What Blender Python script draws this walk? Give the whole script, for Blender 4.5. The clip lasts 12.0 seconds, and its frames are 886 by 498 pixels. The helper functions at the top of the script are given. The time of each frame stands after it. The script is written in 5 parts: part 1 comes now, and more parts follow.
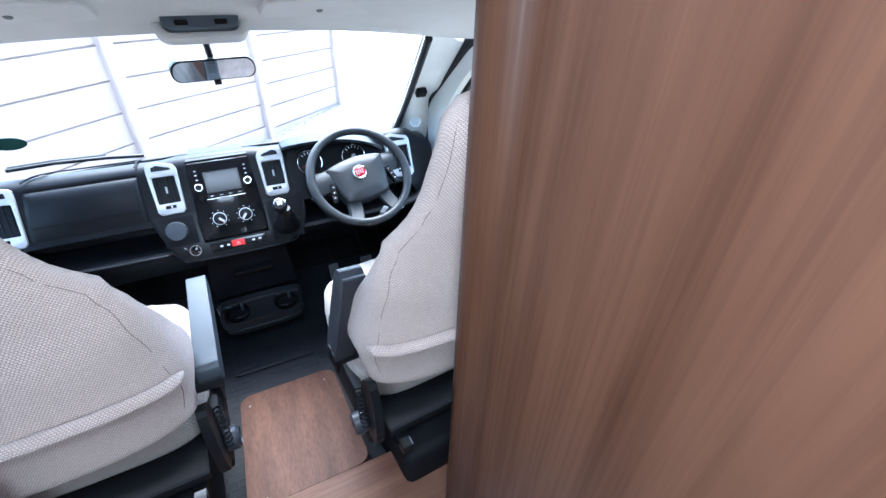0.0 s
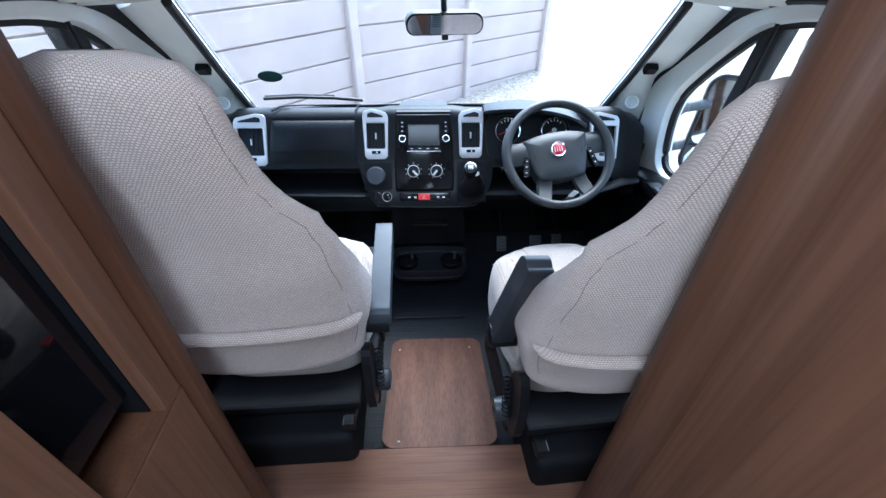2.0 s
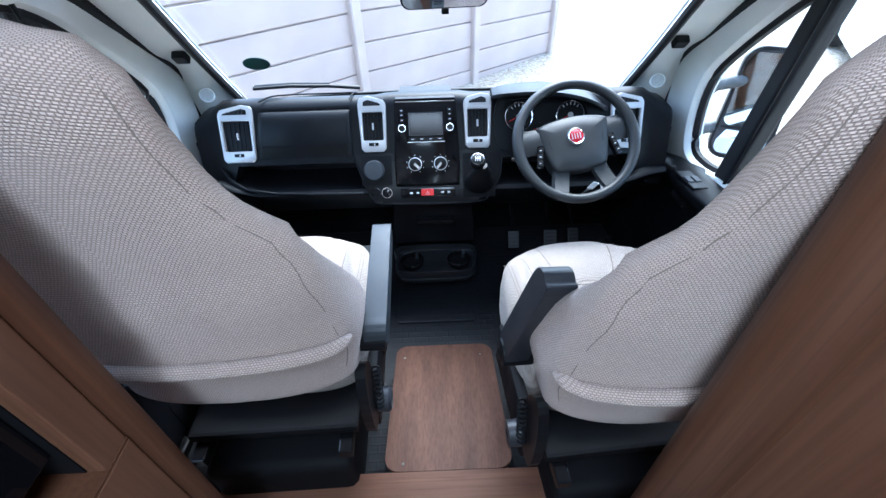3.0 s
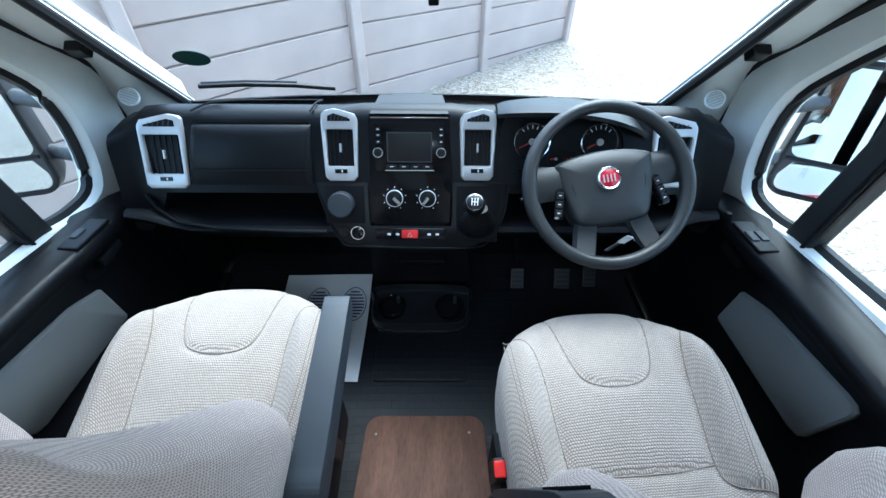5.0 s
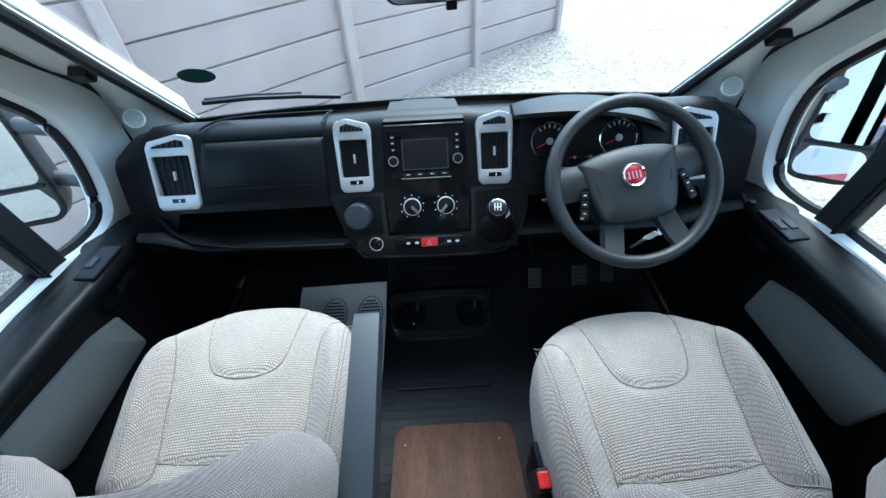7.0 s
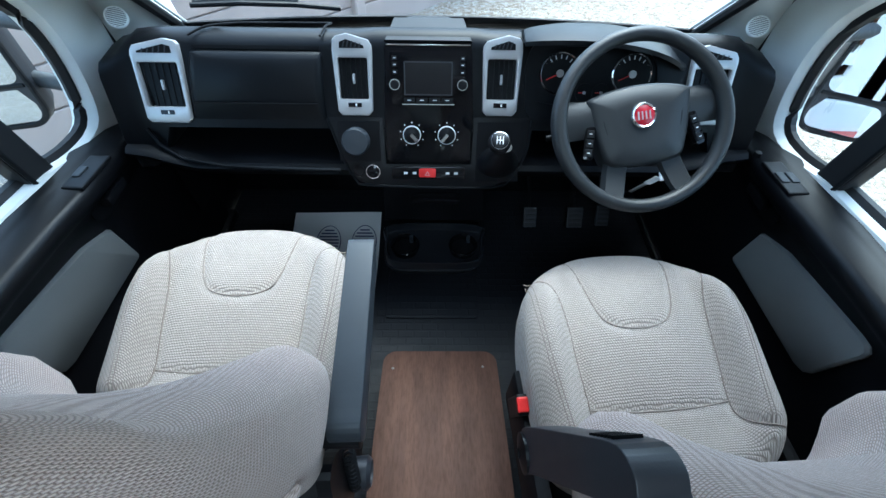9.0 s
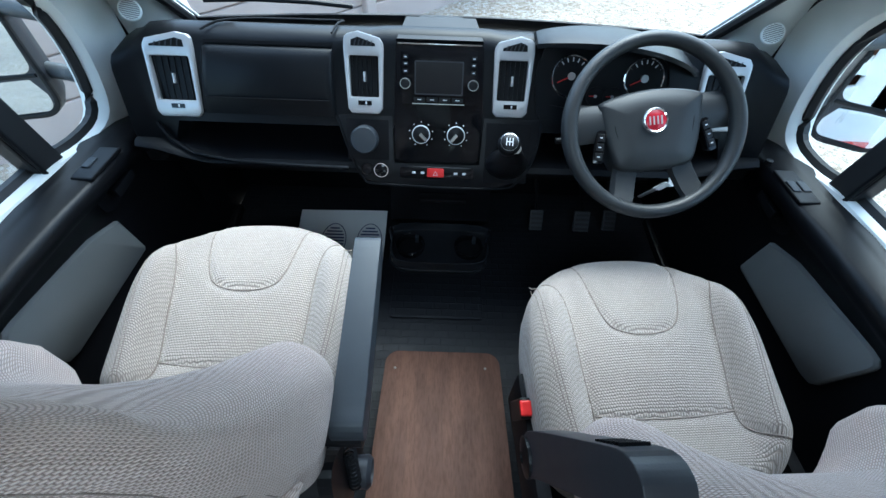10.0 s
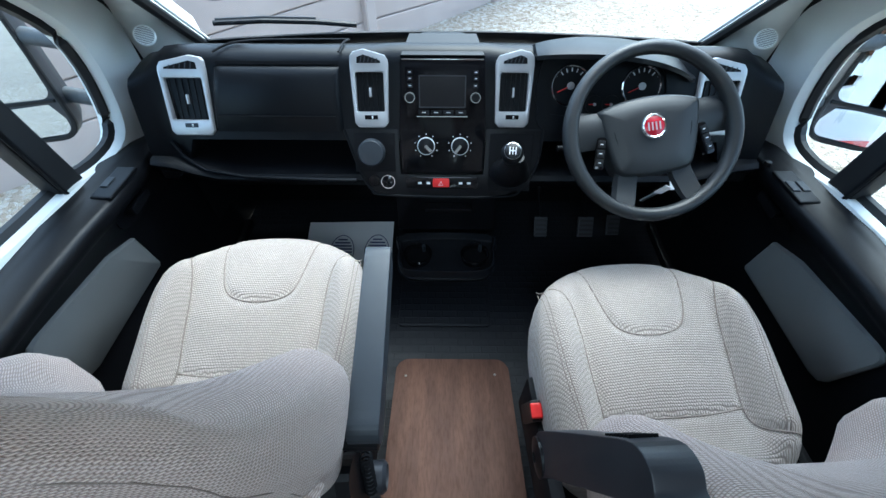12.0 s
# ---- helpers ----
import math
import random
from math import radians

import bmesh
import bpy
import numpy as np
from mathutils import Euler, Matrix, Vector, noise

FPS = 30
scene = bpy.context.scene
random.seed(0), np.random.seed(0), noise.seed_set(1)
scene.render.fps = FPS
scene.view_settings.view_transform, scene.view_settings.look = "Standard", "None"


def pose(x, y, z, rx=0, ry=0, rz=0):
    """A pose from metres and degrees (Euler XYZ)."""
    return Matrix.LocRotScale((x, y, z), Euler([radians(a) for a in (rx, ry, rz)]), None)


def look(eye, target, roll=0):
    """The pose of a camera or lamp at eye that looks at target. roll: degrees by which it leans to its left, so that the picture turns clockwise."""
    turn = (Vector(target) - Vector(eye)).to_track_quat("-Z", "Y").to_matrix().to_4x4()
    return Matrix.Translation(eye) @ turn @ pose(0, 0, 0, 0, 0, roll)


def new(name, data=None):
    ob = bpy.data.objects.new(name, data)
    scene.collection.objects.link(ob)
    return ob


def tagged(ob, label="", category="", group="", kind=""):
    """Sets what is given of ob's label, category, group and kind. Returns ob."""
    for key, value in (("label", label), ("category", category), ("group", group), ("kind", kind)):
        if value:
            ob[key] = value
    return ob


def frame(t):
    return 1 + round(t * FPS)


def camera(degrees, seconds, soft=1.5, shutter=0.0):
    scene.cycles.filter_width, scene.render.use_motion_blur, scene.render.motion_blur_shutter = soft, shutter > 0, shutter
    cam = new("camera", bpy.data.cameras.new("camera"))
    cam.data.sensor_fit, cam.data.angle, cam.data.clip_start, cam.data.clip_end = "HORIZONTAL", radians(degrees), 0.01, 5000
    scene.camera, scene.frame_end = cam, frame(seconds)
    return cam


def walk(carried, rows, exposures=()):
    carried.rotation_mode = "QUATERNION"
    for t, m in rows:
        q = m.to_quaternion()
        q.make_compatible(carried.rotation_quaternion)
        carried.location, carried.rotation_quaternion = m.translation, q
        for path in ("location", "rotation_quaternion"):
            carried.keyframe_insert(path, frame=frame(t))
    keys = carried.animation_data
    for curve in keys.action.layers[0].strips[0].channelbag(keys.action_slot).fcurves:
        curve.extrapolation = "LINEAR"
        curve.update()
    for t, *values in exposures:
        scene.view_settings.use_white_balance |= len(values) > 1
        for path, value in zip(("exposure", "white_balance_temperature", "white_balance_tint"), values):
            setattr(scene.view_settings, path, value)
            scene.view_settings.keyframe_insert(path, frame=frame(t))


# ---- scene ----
cam = camera(92.1, 12.0)
PATH = [
    (0, (0.059, 0.488, 1.485), (0.83, 1.945, 0.354), 1.8),
    (0.5, (0.031, 0.618, 1.492), (0.644, 2.121, 0.324), 1.6),
    (1, (-0.002, 0.701, 1.472), (0.445, 2.219, 0.249), 1.0),
    (1.5, (-0.016, 0.671, 1.48), (0.19, 2.248, 0.268), 0.9),
    (2, (0.003, 0.598, 1.463), (0.08, 2.154, 0.208), 0.8),
    (2.5, (0.017, 0.584, 1.429), (-0.025, 2.065, 0.086), -2.2),
    (3, (0.031, 0.737, 1.401), (0.05, 2.262, 0.108), -1.6),
    (3.2, (0.029, 0.818, 1.4), (0.144, 2.377, 0.152), -0.7),
    (4.8, (0.092, 1.107, 1.35), (0.028, 2.587, 0.005), -0.7),
    (5, (0.087, 1.14, 1.342), (0.094, 2.612, -0.012), 0.4),
    (5.5, (0.048, 1.172, 1.343), (0.047, 2.615, -0.041), -2.4),
    (6, (0.024, 1.17, 1.341), (0.077, 2.597, -0.06), -1.2),
    (6.5, (0.025, 1.17, 1.346), (0.056, 2.613, -0.038), -1.7),
    (7, (0.027, 1.177, 1.349), (0.038, 2.638, -0.017), -2.9),
    (7.5, (0.026, 1.173, 1.343), (0.054, 2.513, -0.141), -1.1),
    (7.7, (0.027, 1.173, 1.343), (0.036, 2.444, -0.201), -0.4),
    (9.5, (0.017, 1.174, 1.335), (0.051, 2.416, -0.232), 2.2),
    (10, (0.014, 1.175, 1.334), (0.032, 2.42, -0.231), 2.5),
    (10.5, (0.019, 1.173, 1.334), (0.05, 2.416, -0.233), 2.3),
    (11, (0.018, 1.173, 1.336), (0.04, 2.424, -0.224), 1.9),
    (11.5, (-0.004, 1.171, 1.338), (-0.051, 2.422, -0.223), -0.2),
    (12, (0.007, 1.154, 1.35), (0.002, 2.436, -0.185), 0.2),
]
EXPOSURES = [(0.0, 3.85, 5150, 4), (0.8, 3.8, 5150, 4), (1.5, 3.45, 5150, 3), (2.5, 3.1, 5150, 3), (3.2, 3.3, 5150, 3), (4.8, 2.9, 5150, -3), (5.5, 2.7, 5150, -6), (7.5, 2.6, 5150, -6), (9.5, 2.6, 5200, -5), (12.0, 2.65, 5300, -4)]
walk(cam, [(t, look(eye, target, roll)) for t, eye, target, roll in PATH], EXPOSURES)

# ---- world and light ----
world = bpy.data.worlds.new("overcast_sky")
scene.world = world
world.use_nodes = True
wn = world.node_tree
sky = wn.nodes.new("ShaderNodeTexSky")
sky.sky_type, sky.sun_disc = "NISHITA", False
sky.sun_elevation, sky.sun_rotation = radians(60), radians(17)
sky.air_density, sky.dust_density, sky.ozone_density = 1.0, 3.0, 1.0
hs = wn.nodes.new("ShaderNodeHueSaturation")
hs.inputs["Saturation"].default_value = 0.8
bg = wn.nodes["Background"]
bg.inputs["Strength"].default_value = 0.15
wn.links.new(sky.outputs["Color"], hs.inputs["Color"])
wn.links.new(hs.outputs["Color"], bg.inputs["Color"])
sun = new("sun", bpy.data.lights.new("sun", "SUN"))
sun.data.energy, sun.data.angle, sun.data.color = 0.7, radians(50), (1.0, 0.97, 0.93)
sun.matrix_world = look((0, 0, 8), (-0.9, -3.0, 8 - 5.4))


def sky_lamp(name, m, w, h, power):
    """Sky-coloured area lamp, for the rooflight or an added fill."""
    d = bpy.data.lights.new(name, "AREA")
    d.shape, d.size, d.size_y, d.energy, d.color = "RECTANGLE", w, h, power, (0.93, 0.97, 1.0)
    ob = new(name, d)
    ob.matrix_world = m
    return ob


sky_lamp("rooflight_daylight", look((0.0, 0.35, 2.03), (0.0, 0.35, 0.0)), 0.58, 0.58, 2.4)
# added fills that brighten seat backs and partition; their windows are made up
sky_lamp("side_fill", look((-1.08, -0.75, 1.25), (0.5, 0.4, 1.1)), 0.75, 0.45, 3.2)
sky_lamp("lounge_fill", look((1.12, -2.05, 1.25), (-0.4, 1.0, 1.0)), 0.85, 0.45, 6.2)


# ---- materials ----
def material(name):
    m = bpy.data.materials.new(name)
    m.use_nodes = True
    n, l = m.node_tree.nodes, m.node_tree.links
    return m, n, l, n["Principled BSDF"]


def coords(n, l, scale=(1, 1, 1), rot=(0, 0, 0)):
    tc, mp = n.new("ShaderNodeTexCoord"), n.new("ShaderNodeMapping")
    mp.inputs["Scale"].default_value = scale
    mp.inputs["Rotation"].default_value = rot
    l.new(tc.outputs["Object"], mp.inputs["Vector"])
    return mp.outputs["Vector"]


def noise_node(n, l, vec, scale, detail=4, rough=0.55):
    t = n.new("ShaderNodeTexNoise")
    t.inputs["Scale"].default_value, t.inputs["Detail"].default_value, t.inputs["Roughness"].default_value = scale, detail, rough
    l.new(vec, t.inputs["Vector"])
    return t.outputs["Fac"]


def ramp(n, l, fac, stops):
    r = n.new("ShaderNodeValToRGB")
    e = r.color_ramp.elements
    while len(e) < len(stops):
        e.new(0.5)
    for k, (p, c) in zip(e, stops):
        k.position, k.color = p, (*c, 1)
    l.new(fac, r.inputs["Fac"])
    return r.outputs["Color"]


def bump(n, l, height, strength, dist, out):
    b = n.new("ShaderNodeBump")
    b.inputs["Strength"].default_value, b.inputs["Distance"].default_value = strength, dist
    l.new(height, b.inputs["Height"])
    l.new(b.outputs["Normal"], out)
    return b


def plain(name, color, rough=0.5, metal=0.0, grain=300.0, vary=0.12, depth=0.0004, strength=0.35, stain=6.0, spec=0.4):
    """Moulded or painted surface: fine grain in relief, and a slow change of tone and gloss."""
    m, n, l, p = material(name)
    v = coords(n, l)
    slow, fine = noise_node(n, l, v, stain, 5), noise_node(n, l, v, grain, 2)
    l.new(ramp(n, l, slow, [(0.3, tuple(c * (1 - vary) for c in color)), (0.7, tuple(min(1, c * (1 + vary)) for c in color))]), p.inputs["Base Color"])
    l.new(ramp(n, l, slow, [(0.3, (rough * 0.88,) * 3), (0.7, (min(1, rough * 1.12),) * 3)]), p.inputs["Roughness"])
    p.inputs["Metallic"].default_value = metal
    p.inputs["Specular IOR Level"].default_value = spec
    if strength:
        bump(n, l, fine, strength, depth, p.inputs["Normal"])
    return m


def fabric(name, light, dark):
    """Woven upholstery: staggered raised stitches along the cover's own weave lines, threads of two shades, soft wear."""
    m, n, l, p = material(name)
    v = coords(n, l)
    at = n.new("ShaderNodeAttribute")
    at.attribute_name = "weave"
    wob = n.new("ShaderNodeTexNoise")
    wob.inputs["Scale"].default_value, wob.inputs["Detail"].default_value = 60, 2
    l.new(at.outputs["Vector"], wob.inputs["Vector"])
    mad = n.new("ShaderNodeVectorMath")
    mad.operation = "MULTIPLY_ADD"
    mad.inputs[1].default_value = (0.0030, 0.0030, 0.0)
    l.new(wob.outputs["Color"], mad.inputs[0])
    l.new(at.outputs["Vector"], mad.inputs[2])
    br = n.new("ShaderNodeTexBrick")
    br.offset, br.squash = 0.5, 1.0
    for key, value in (("Scale", 1.0), ("Brick Width", 0.0056), ("Row Height", 0.0042), ("Mortar Size", 0.0015), ("Mortar Smooth", 1.0), ("Bias", 0.0)):
        br.inputs[key].default_value = value
    br.inputs["Color1"].default_value, br.inputs["Color2"].default_value = (*light, 1), (*(0.86 * c for c in light), 1)
    br.inputs["Mortar"].default_value = (*dark, 1)
    l.new(mad.outputs[0], br.inputs["Vector"])
    slow, thread = noise_node(n, l, v, 5, 4), noise_node(n, l, v, 700, 2)
    mix = n.new("ShaderNodeMix")
    mix.data_type, mix.blend_type = "RGBA", "MULTIPLY"
    mix.inputs["Factor"].default_value = 1.0
    l.new(br.outputs["Color"], mix.inputs[6])
    l.new(ramp(n, l, slow, [(0.3, (0.9, 0.9, 0.9)), (0.7, (1, 1, 1))]), mix.inputs[7])
    l.new(mix.outputs[2], p.inputs["Base Color"])
    p.inputs["Roughness"].default_value = 0.95
    p.inputs["Sheen Weight"].default_value = 0.2
    both = n.new("ShaderNodeMath")
    both.operation = "MULTIPLY_ADD"
    both.inputs[1].default_value = -0.25
    l.new(thread, both.inputs[0])
    l.new(br.outputs["Fac"], both.inputs[2])
    b = bump(n, l, both.outputs[0], 0.8, 0.0017, p.inputs["Normal"])
    b.invert = True
    return m


def wood(name, base, streak, axis="z", rough=0.42, scale=1.0, shine=0.3):
    """Laminate with long grain along one axis, fine pores and a slow change of tone."""
    m, n, l, p = material(name)
    long, wide = 0.9 * scale, 9.0 * scale
    s = {"x": (long, wide, wide), "y": (wide, long, wide), "z": (wide, wide, long)}[axis]
    v = coords(n, l, s)
    broad = noise_node(n, l, v, 1.6, 6, 0.6)
    s2 = tuple(a * b for a, b in zip(s, {"x": (2.2, 14, 14), "y": (14, 2.2, 14), "z": (14, 14, 2.2)}[axis]))
    fine = noise_node(n, l, coords(n, l, s2), 1.5, 3, 0.6)
    mix = n.new("ShaderNodeMix")
    mix.data_type, mix.blend_type = "RGBA", "MULTIPLY"
    mix.inputs["Factor"].default_value = 1.0
    mid = tuple((a + b) / 2 for a, b in zip(base, streak))
    l.new(ramp(n, l, broad, [(0.32, streak), (0.47, mid), (0.62, base)]), mix.inputs[6])
    l.new(ramp(n, l, fine, [(0.35, (0.82, 0.80, 0.78)), (0.56, (1, 1, 1))]), mix.inputs[7])
    l.new(mix.outputs[2], p.inputs["Base Color"])
    l.new(ramp(n, l, fine, [(0.3, (rough * 1.25,) * 3), (0.7, (rough * 0.9,) * 3)]), p.inputs["Roughness"])
    p.inputs["Specular IOR Level"].default_value = shine
    bump(n, l, fine, 0.25, 0.0006, p.inputs["Normal"])
    return m


def glass(name, tint=(0.96, 0.98, 0.97), gloss=1.0):
    m, n, l, p = material(name)
    n.remove(p)
    tr, gl, fr, mx = n.new("ShaderNodeBsdfTransparent"), n.new("ShaderNodeBsdfGlossy"), n.new("ShaderNodeLayerWeight"), n.new("ShaderNodeMixShader")
    pw, mr = n.new("ShaderNodeMath"), n.new("ShaderNodeMapRange")
    pw.operation = "POWER"
    pw.inputs[1].default_value = 4.0
    mr.inputs["To Min"].default_value, mr.inputs["To Max"].default_value = 0.02, 0.35 * gloss
    tr.inputs["Color"].default_value = (*tint, 1)
    gl.inputs["Roughness"].default_value = 0.0
    fr.inputs["Blend"].default_value = 0.5
    l.new(fr.outputs["Facing"], pw.inputs[0])
    l.new(pw.outputs[0], mr.inputs["Value"])
    l.new(mr.outputs["Result"], mx.inputs[0])
    l.new(tr.outputs[0], mx.inputs[1])
    l.new(gl.outputs[0], mx.inputs[2])
    l.new(mx.outputs[0], n["Material Output"].inputs["Surface"])
    return m


def gravel(name):
    m, n, l, p = material(name)
    v = coords(n, l)
    vo = n.new("ShaderNodeTexVoronoi")
    vo.inputs["Scale"].default_value = 34
    l.new(v, vo.inputs["Vector"])
    vo2 = n.new("ShaderNodeTexVoronoi")
    vo2.inputs["Scale"].default_value = 90
    l.new(v, vo2.inputs["Vector"])
    slow = noise_node(n, l, v, 0.9, 5)
    sep = n.new("ShaderNodeSeparateColor")
    l.new(vo.outputs["Color"], sep.inputs[0])
    mix = n.new("ShaderNodeMix")
    mix.data_type, mix.blend_type = "RGBA", "MULTIPLY"
    mix.inputs["Factor"].default_value = 1.0
    l.new(ramp(n, l, sep.outputs[0], [(0.0, (0.30, 0.235, 0.165)), (0.35, (0.44, 0.37, 0.285)), (0.7, (0.52, 0.465, 0.39)), (1.0, (0.64, 0.605, 0.55))]), mix.inputs[6])
    l.new(ramp(n, l, slow, [(0.3, (0.8, 0.8, 0.8)), (0.7, (1, 1, 1))]), mix.inputs[7])
    l.new(mix.outputs[2], p.inputs["Base Color"])
    p.inputs["Roughness"].default_value = 0.9
    add = n.new("ShaderNodeMath")
    add.operation = "ADD"
    l.new(vo.outputs["Distance"], add.inputs[0])
    l.new(vo2.outputs["Distance"], add.inputs[1])
    b = bump(n, l, add.outputs[0], 1.0, 0.02, p.inputs["Normal"])
    b.invert = True
    return m


def rubber_mat(name):
    """Black floor mat with small raised pads."""
    m, n, l, p = material(name)
    v = coords(n, l)
    br = n.new("ShaderNodeTexBrick")
    br.inputs["Scale"].default_value, br.inputs["Mortar Size"].default_value, br.inputs["Mortar Smooth"].default_value = 9.0, 0.035, 0.6
    l.new(v, br.inputs["Vector"])
    p.inputs["Base Color"].default_value = (0.010, 0.011, 0.014, 1)
    p.inputs["Specular IOR Level"].default_value = 0.2
    l.new(ramp(n, l, noise_node(n, l, v, 12, 4), [(0.3, (0.4,) * 3), (0.7, (0.6,) * 3)]), p.inputs["Roughness"])
    bump(n, l, br.outputs["Fac"], 0.3, 0.003, p.inputs["Normal"])
    return m


M = {}
# one cloth in two tones: the cushions' is darkened against strong windscreen light
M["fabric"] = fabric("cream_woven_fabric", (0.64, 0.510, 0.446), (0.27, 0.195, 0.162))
M["fabric_dimmed"] = fabric("cream_woven_fabric_dimmed", (0.47, 0.405, 0.358), (0.25, 0.205, 0.175))
M["seam"] = plain("seam_thread", (0.21, 0.172, 0.146), 0.9, strength=0)
M["black"] = plain("black_grained_plastic", (0.0045, 0.0048, 0.006), 0.42, grain=420, strength=0.3, spec=0.22)
M["dash_top"] = plain("charcoal_dash_plastic", (0.0040, 0.0048, 0.0062), 0.38, grain=420, strength=0.25, spec=0.16)
M["gloss_black"] = plain("gloss_black_plastic", (0.005, 0.005, 0.006), 0.12, strength=0, spec=0.25)
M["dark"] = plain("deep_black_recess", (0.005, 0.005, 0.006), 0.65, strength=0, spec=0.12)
M["silver"] = plain("silver_painted_plastic", (0.47, 0.475, 0.485), 0.36, 0.5, grain=600, vary=0.05, strength=0.1)
M["chrome"] = plain("chrome", (0.85, 0.86, 0.88), 0.12, 1.0, vary=0.04, strength=0)
M["grey_trim"] = plain("pale_grey_trim_plastic", (0.74, 0.76, 0.735), 0.55, grain=350, vary=0.05, strength=0.25)
M["headliner"] = plain("pale_grey_headliner", (0.56, 0.56, 0.54), 0.85, grain=260, vary=0.06, strength=0.4)
M["grey_panel"] = plain("grey_door_insert", (0.17, 0.175, 0.17), 0.85, grain=260, vary=0.08, strength=0.5)
M["mirror_arm"] = plain("mirror_arm_grey", (0.045, 0.048, 0.052), 0.5, grain=300)
M["rubber"] = plain("black_rubber_seal", (0.010, 0.010, 0.011), 0.6, grain=200, strength=0.15)
M["arm"] = plain("slate_vinyl", (0.030, 0.035, 0.042), 0.48, grain=380, strength=0.4, spec=0.3)
M["console"] = plain("slate_blue_console_plastic", (0.075, 0.095, 0.115), 0.45, grain=380, strength=0.3)
M["arm_dark"] = plain("dark_slate_vinyl", (0.020, 0.021, 0.026), 0.45, grain=380, strength=0.4)
M["wheel"] = plain("steering_wheel_plastic", (0.013, 0.0145, 0.0165), 0.46, grain=420, strength=0.35)
M["red"] = plain("red_plastic", (0.55, 0.02, 0.02), 0.4, vary=0.05, strength=0)
M["badge"] = plain("dark_red_enamel", (0.33, 0.008, 0.02), 0.25, vary=0.05, strength=0)
M["cream_wall"] = plain("cream_wall_board", (0.34, 0.30, 0.25), 0.7, vary=0.06)
M["white"] = plain("white_plastic", (0.78, 0.78, 0.78), 0.5, vary=0.03, strength=0)
M["print"] = plain("pale_print", (0.62, 0.63, 0.65), 0.5, vary=0.02, strength=0)
M["blue_print"] = plain("navy_print", (0.02, 0.035, 0.13), 0.7, vary=0.05, strength=0)
M["paper"] = plain("white_paper", (0.72, 0.72, 0.72), 0.9, grain=150, vary=0.04, strength=0.2)
M["steel"] = plain("zinc_steel", (0.55, 0.55, 0.56), 0.3, 1.0, vary=0.1, strength=0.1)
M["screw"] = plain("dull_screw_steel", (0.22, 0.21, 0.20), 0.5, 0.8, vary=0.1, strength=0.1)
M["wood"] = wood("walnut_laminate_upright", (0.138, 0.064, 0.036), (0.076, 0.031, 0.016), "z", rough=0.42, scale=0.42)
M["wood_dark"] = wood("walnut_edging", (0.085, 0.036, 0.018), (0.048, 0.018, 0.009), "z", scale=0.8)
M["wood_floor"] = wood("walnut_floor_board_long", (0.098, 0.047, 0.031), (0.058, 0.026, 0.017), "y", rough=0.55, shine=0.2)
M["wood_step"] = wood("walnut_floor_board_across", (0.140, 0.065, 0.038), (0.082, 0.035, 0.020), "x", rough=0.5, shine=0.25)
M["vinyl"] = wood("grey_plank_vinyl", (0.13, 0.125, 0.135), (0.07, 0.066, 0.072), "y", rough=0.5, scale=1.6)
M["mat"] = rubber_mat("rubber_floor_mat")
M["glass"] = glass("clear_glass")
M["mirror"] = plain("mirror_silver", (0.68, 0.70, 0.71), 0.01, 1.0, vary=0.01, strength=0)
# mirror silver with a darkened colour, so the bright yard reflects less white
M["door_mirror"] = plain("darkened_door_mirror", (0.40, 0.43, 0.46), 0.01, 1.0, vary=0.01, strength=0)
M["screen"] = plain("unlit_display_glass", (0.010, 0.009, 0.010), 0.14, strength=0, spec=0.2)
M["fence"] = plain("painted_fence_board", (0.40, 0.325, 0.285), 0.8, grain=90, vary=0.10, depth=0.002, strength=0.4, stain=2.0)
M["fence_post"] = plain("painted_fence_post", (0.42, 0.345, 0.305), 0.8, grain=90, vary=0.12, depth=0.002, strength=0.4, stain=3.0)
M["gravel"] = gravel("pale_gravel")
M["body_white"] = plain("white_coachwork", (0.75, 0.76, 0.77), 0.3, vary=0.03, strength=0)
M["body_blue"] = plain("slate_blue_stripe", (0.10, 0.16, 0.23), 0.35, strength=0)
M["body_red"] = plain("red_coachwork", (0.50, 0.015, 0.02), 0.25, vary=0.04, strength=0)
M["tray"] = plain("satin_black_tray", (0.012, 0.013, 0.016), 0.35, grain=420, strength=0.2, spec=0.4)
M["tyre"] = plain("tyre_rubber", (0.02, 0.02, 0.02), 0.85)
M["oven"] = plain("black_oven_glass", (0.004, 0.004, 0.005), 0.04, vary=0.02, strength=0)
M["turquoise"] = plain("turquoise_painted_steel", (0.10, 0.42, 0.42), 0.5, vary=0.08, strength=0)
M["green"] = plain("dark_green_sticker", (0.006, 0.055, 0.045), 0.5, strength=0)


# ---- building blocks ----
def part(name, bm, mat, parent=None, label="", smooth=None):
    """Links a bmesh as one mesh object under a thing or a part. smooth: the angle in degrees above which edges stay sharp."""
    bmesh.ops.recalc_face_normals(bm, faces=bm.faces)
    if smooth:
        for f in bm.faces:
            f.smooth = True
        for e in bm.edges:
            if len(e.link_faces) == 2 and e.calc_face_angle(0) > radians(smooth):
                e.smooth = False
    me = bpy.data.meshes.new(name)
    bm.to_mesh(me)
    bm.free()
    me.materials.append(mat)
    ob = new(name, me)
    if parent is not None:
        ob.parent = parent
    return tagged(ob, label)


def thing(name, m, label, category, group="", kind=""):
    ob = new(name)
    ob.empty_display_size = 0.05
    ob.matrix_basis = m
    return tagged(ob, label, category, group, kind)


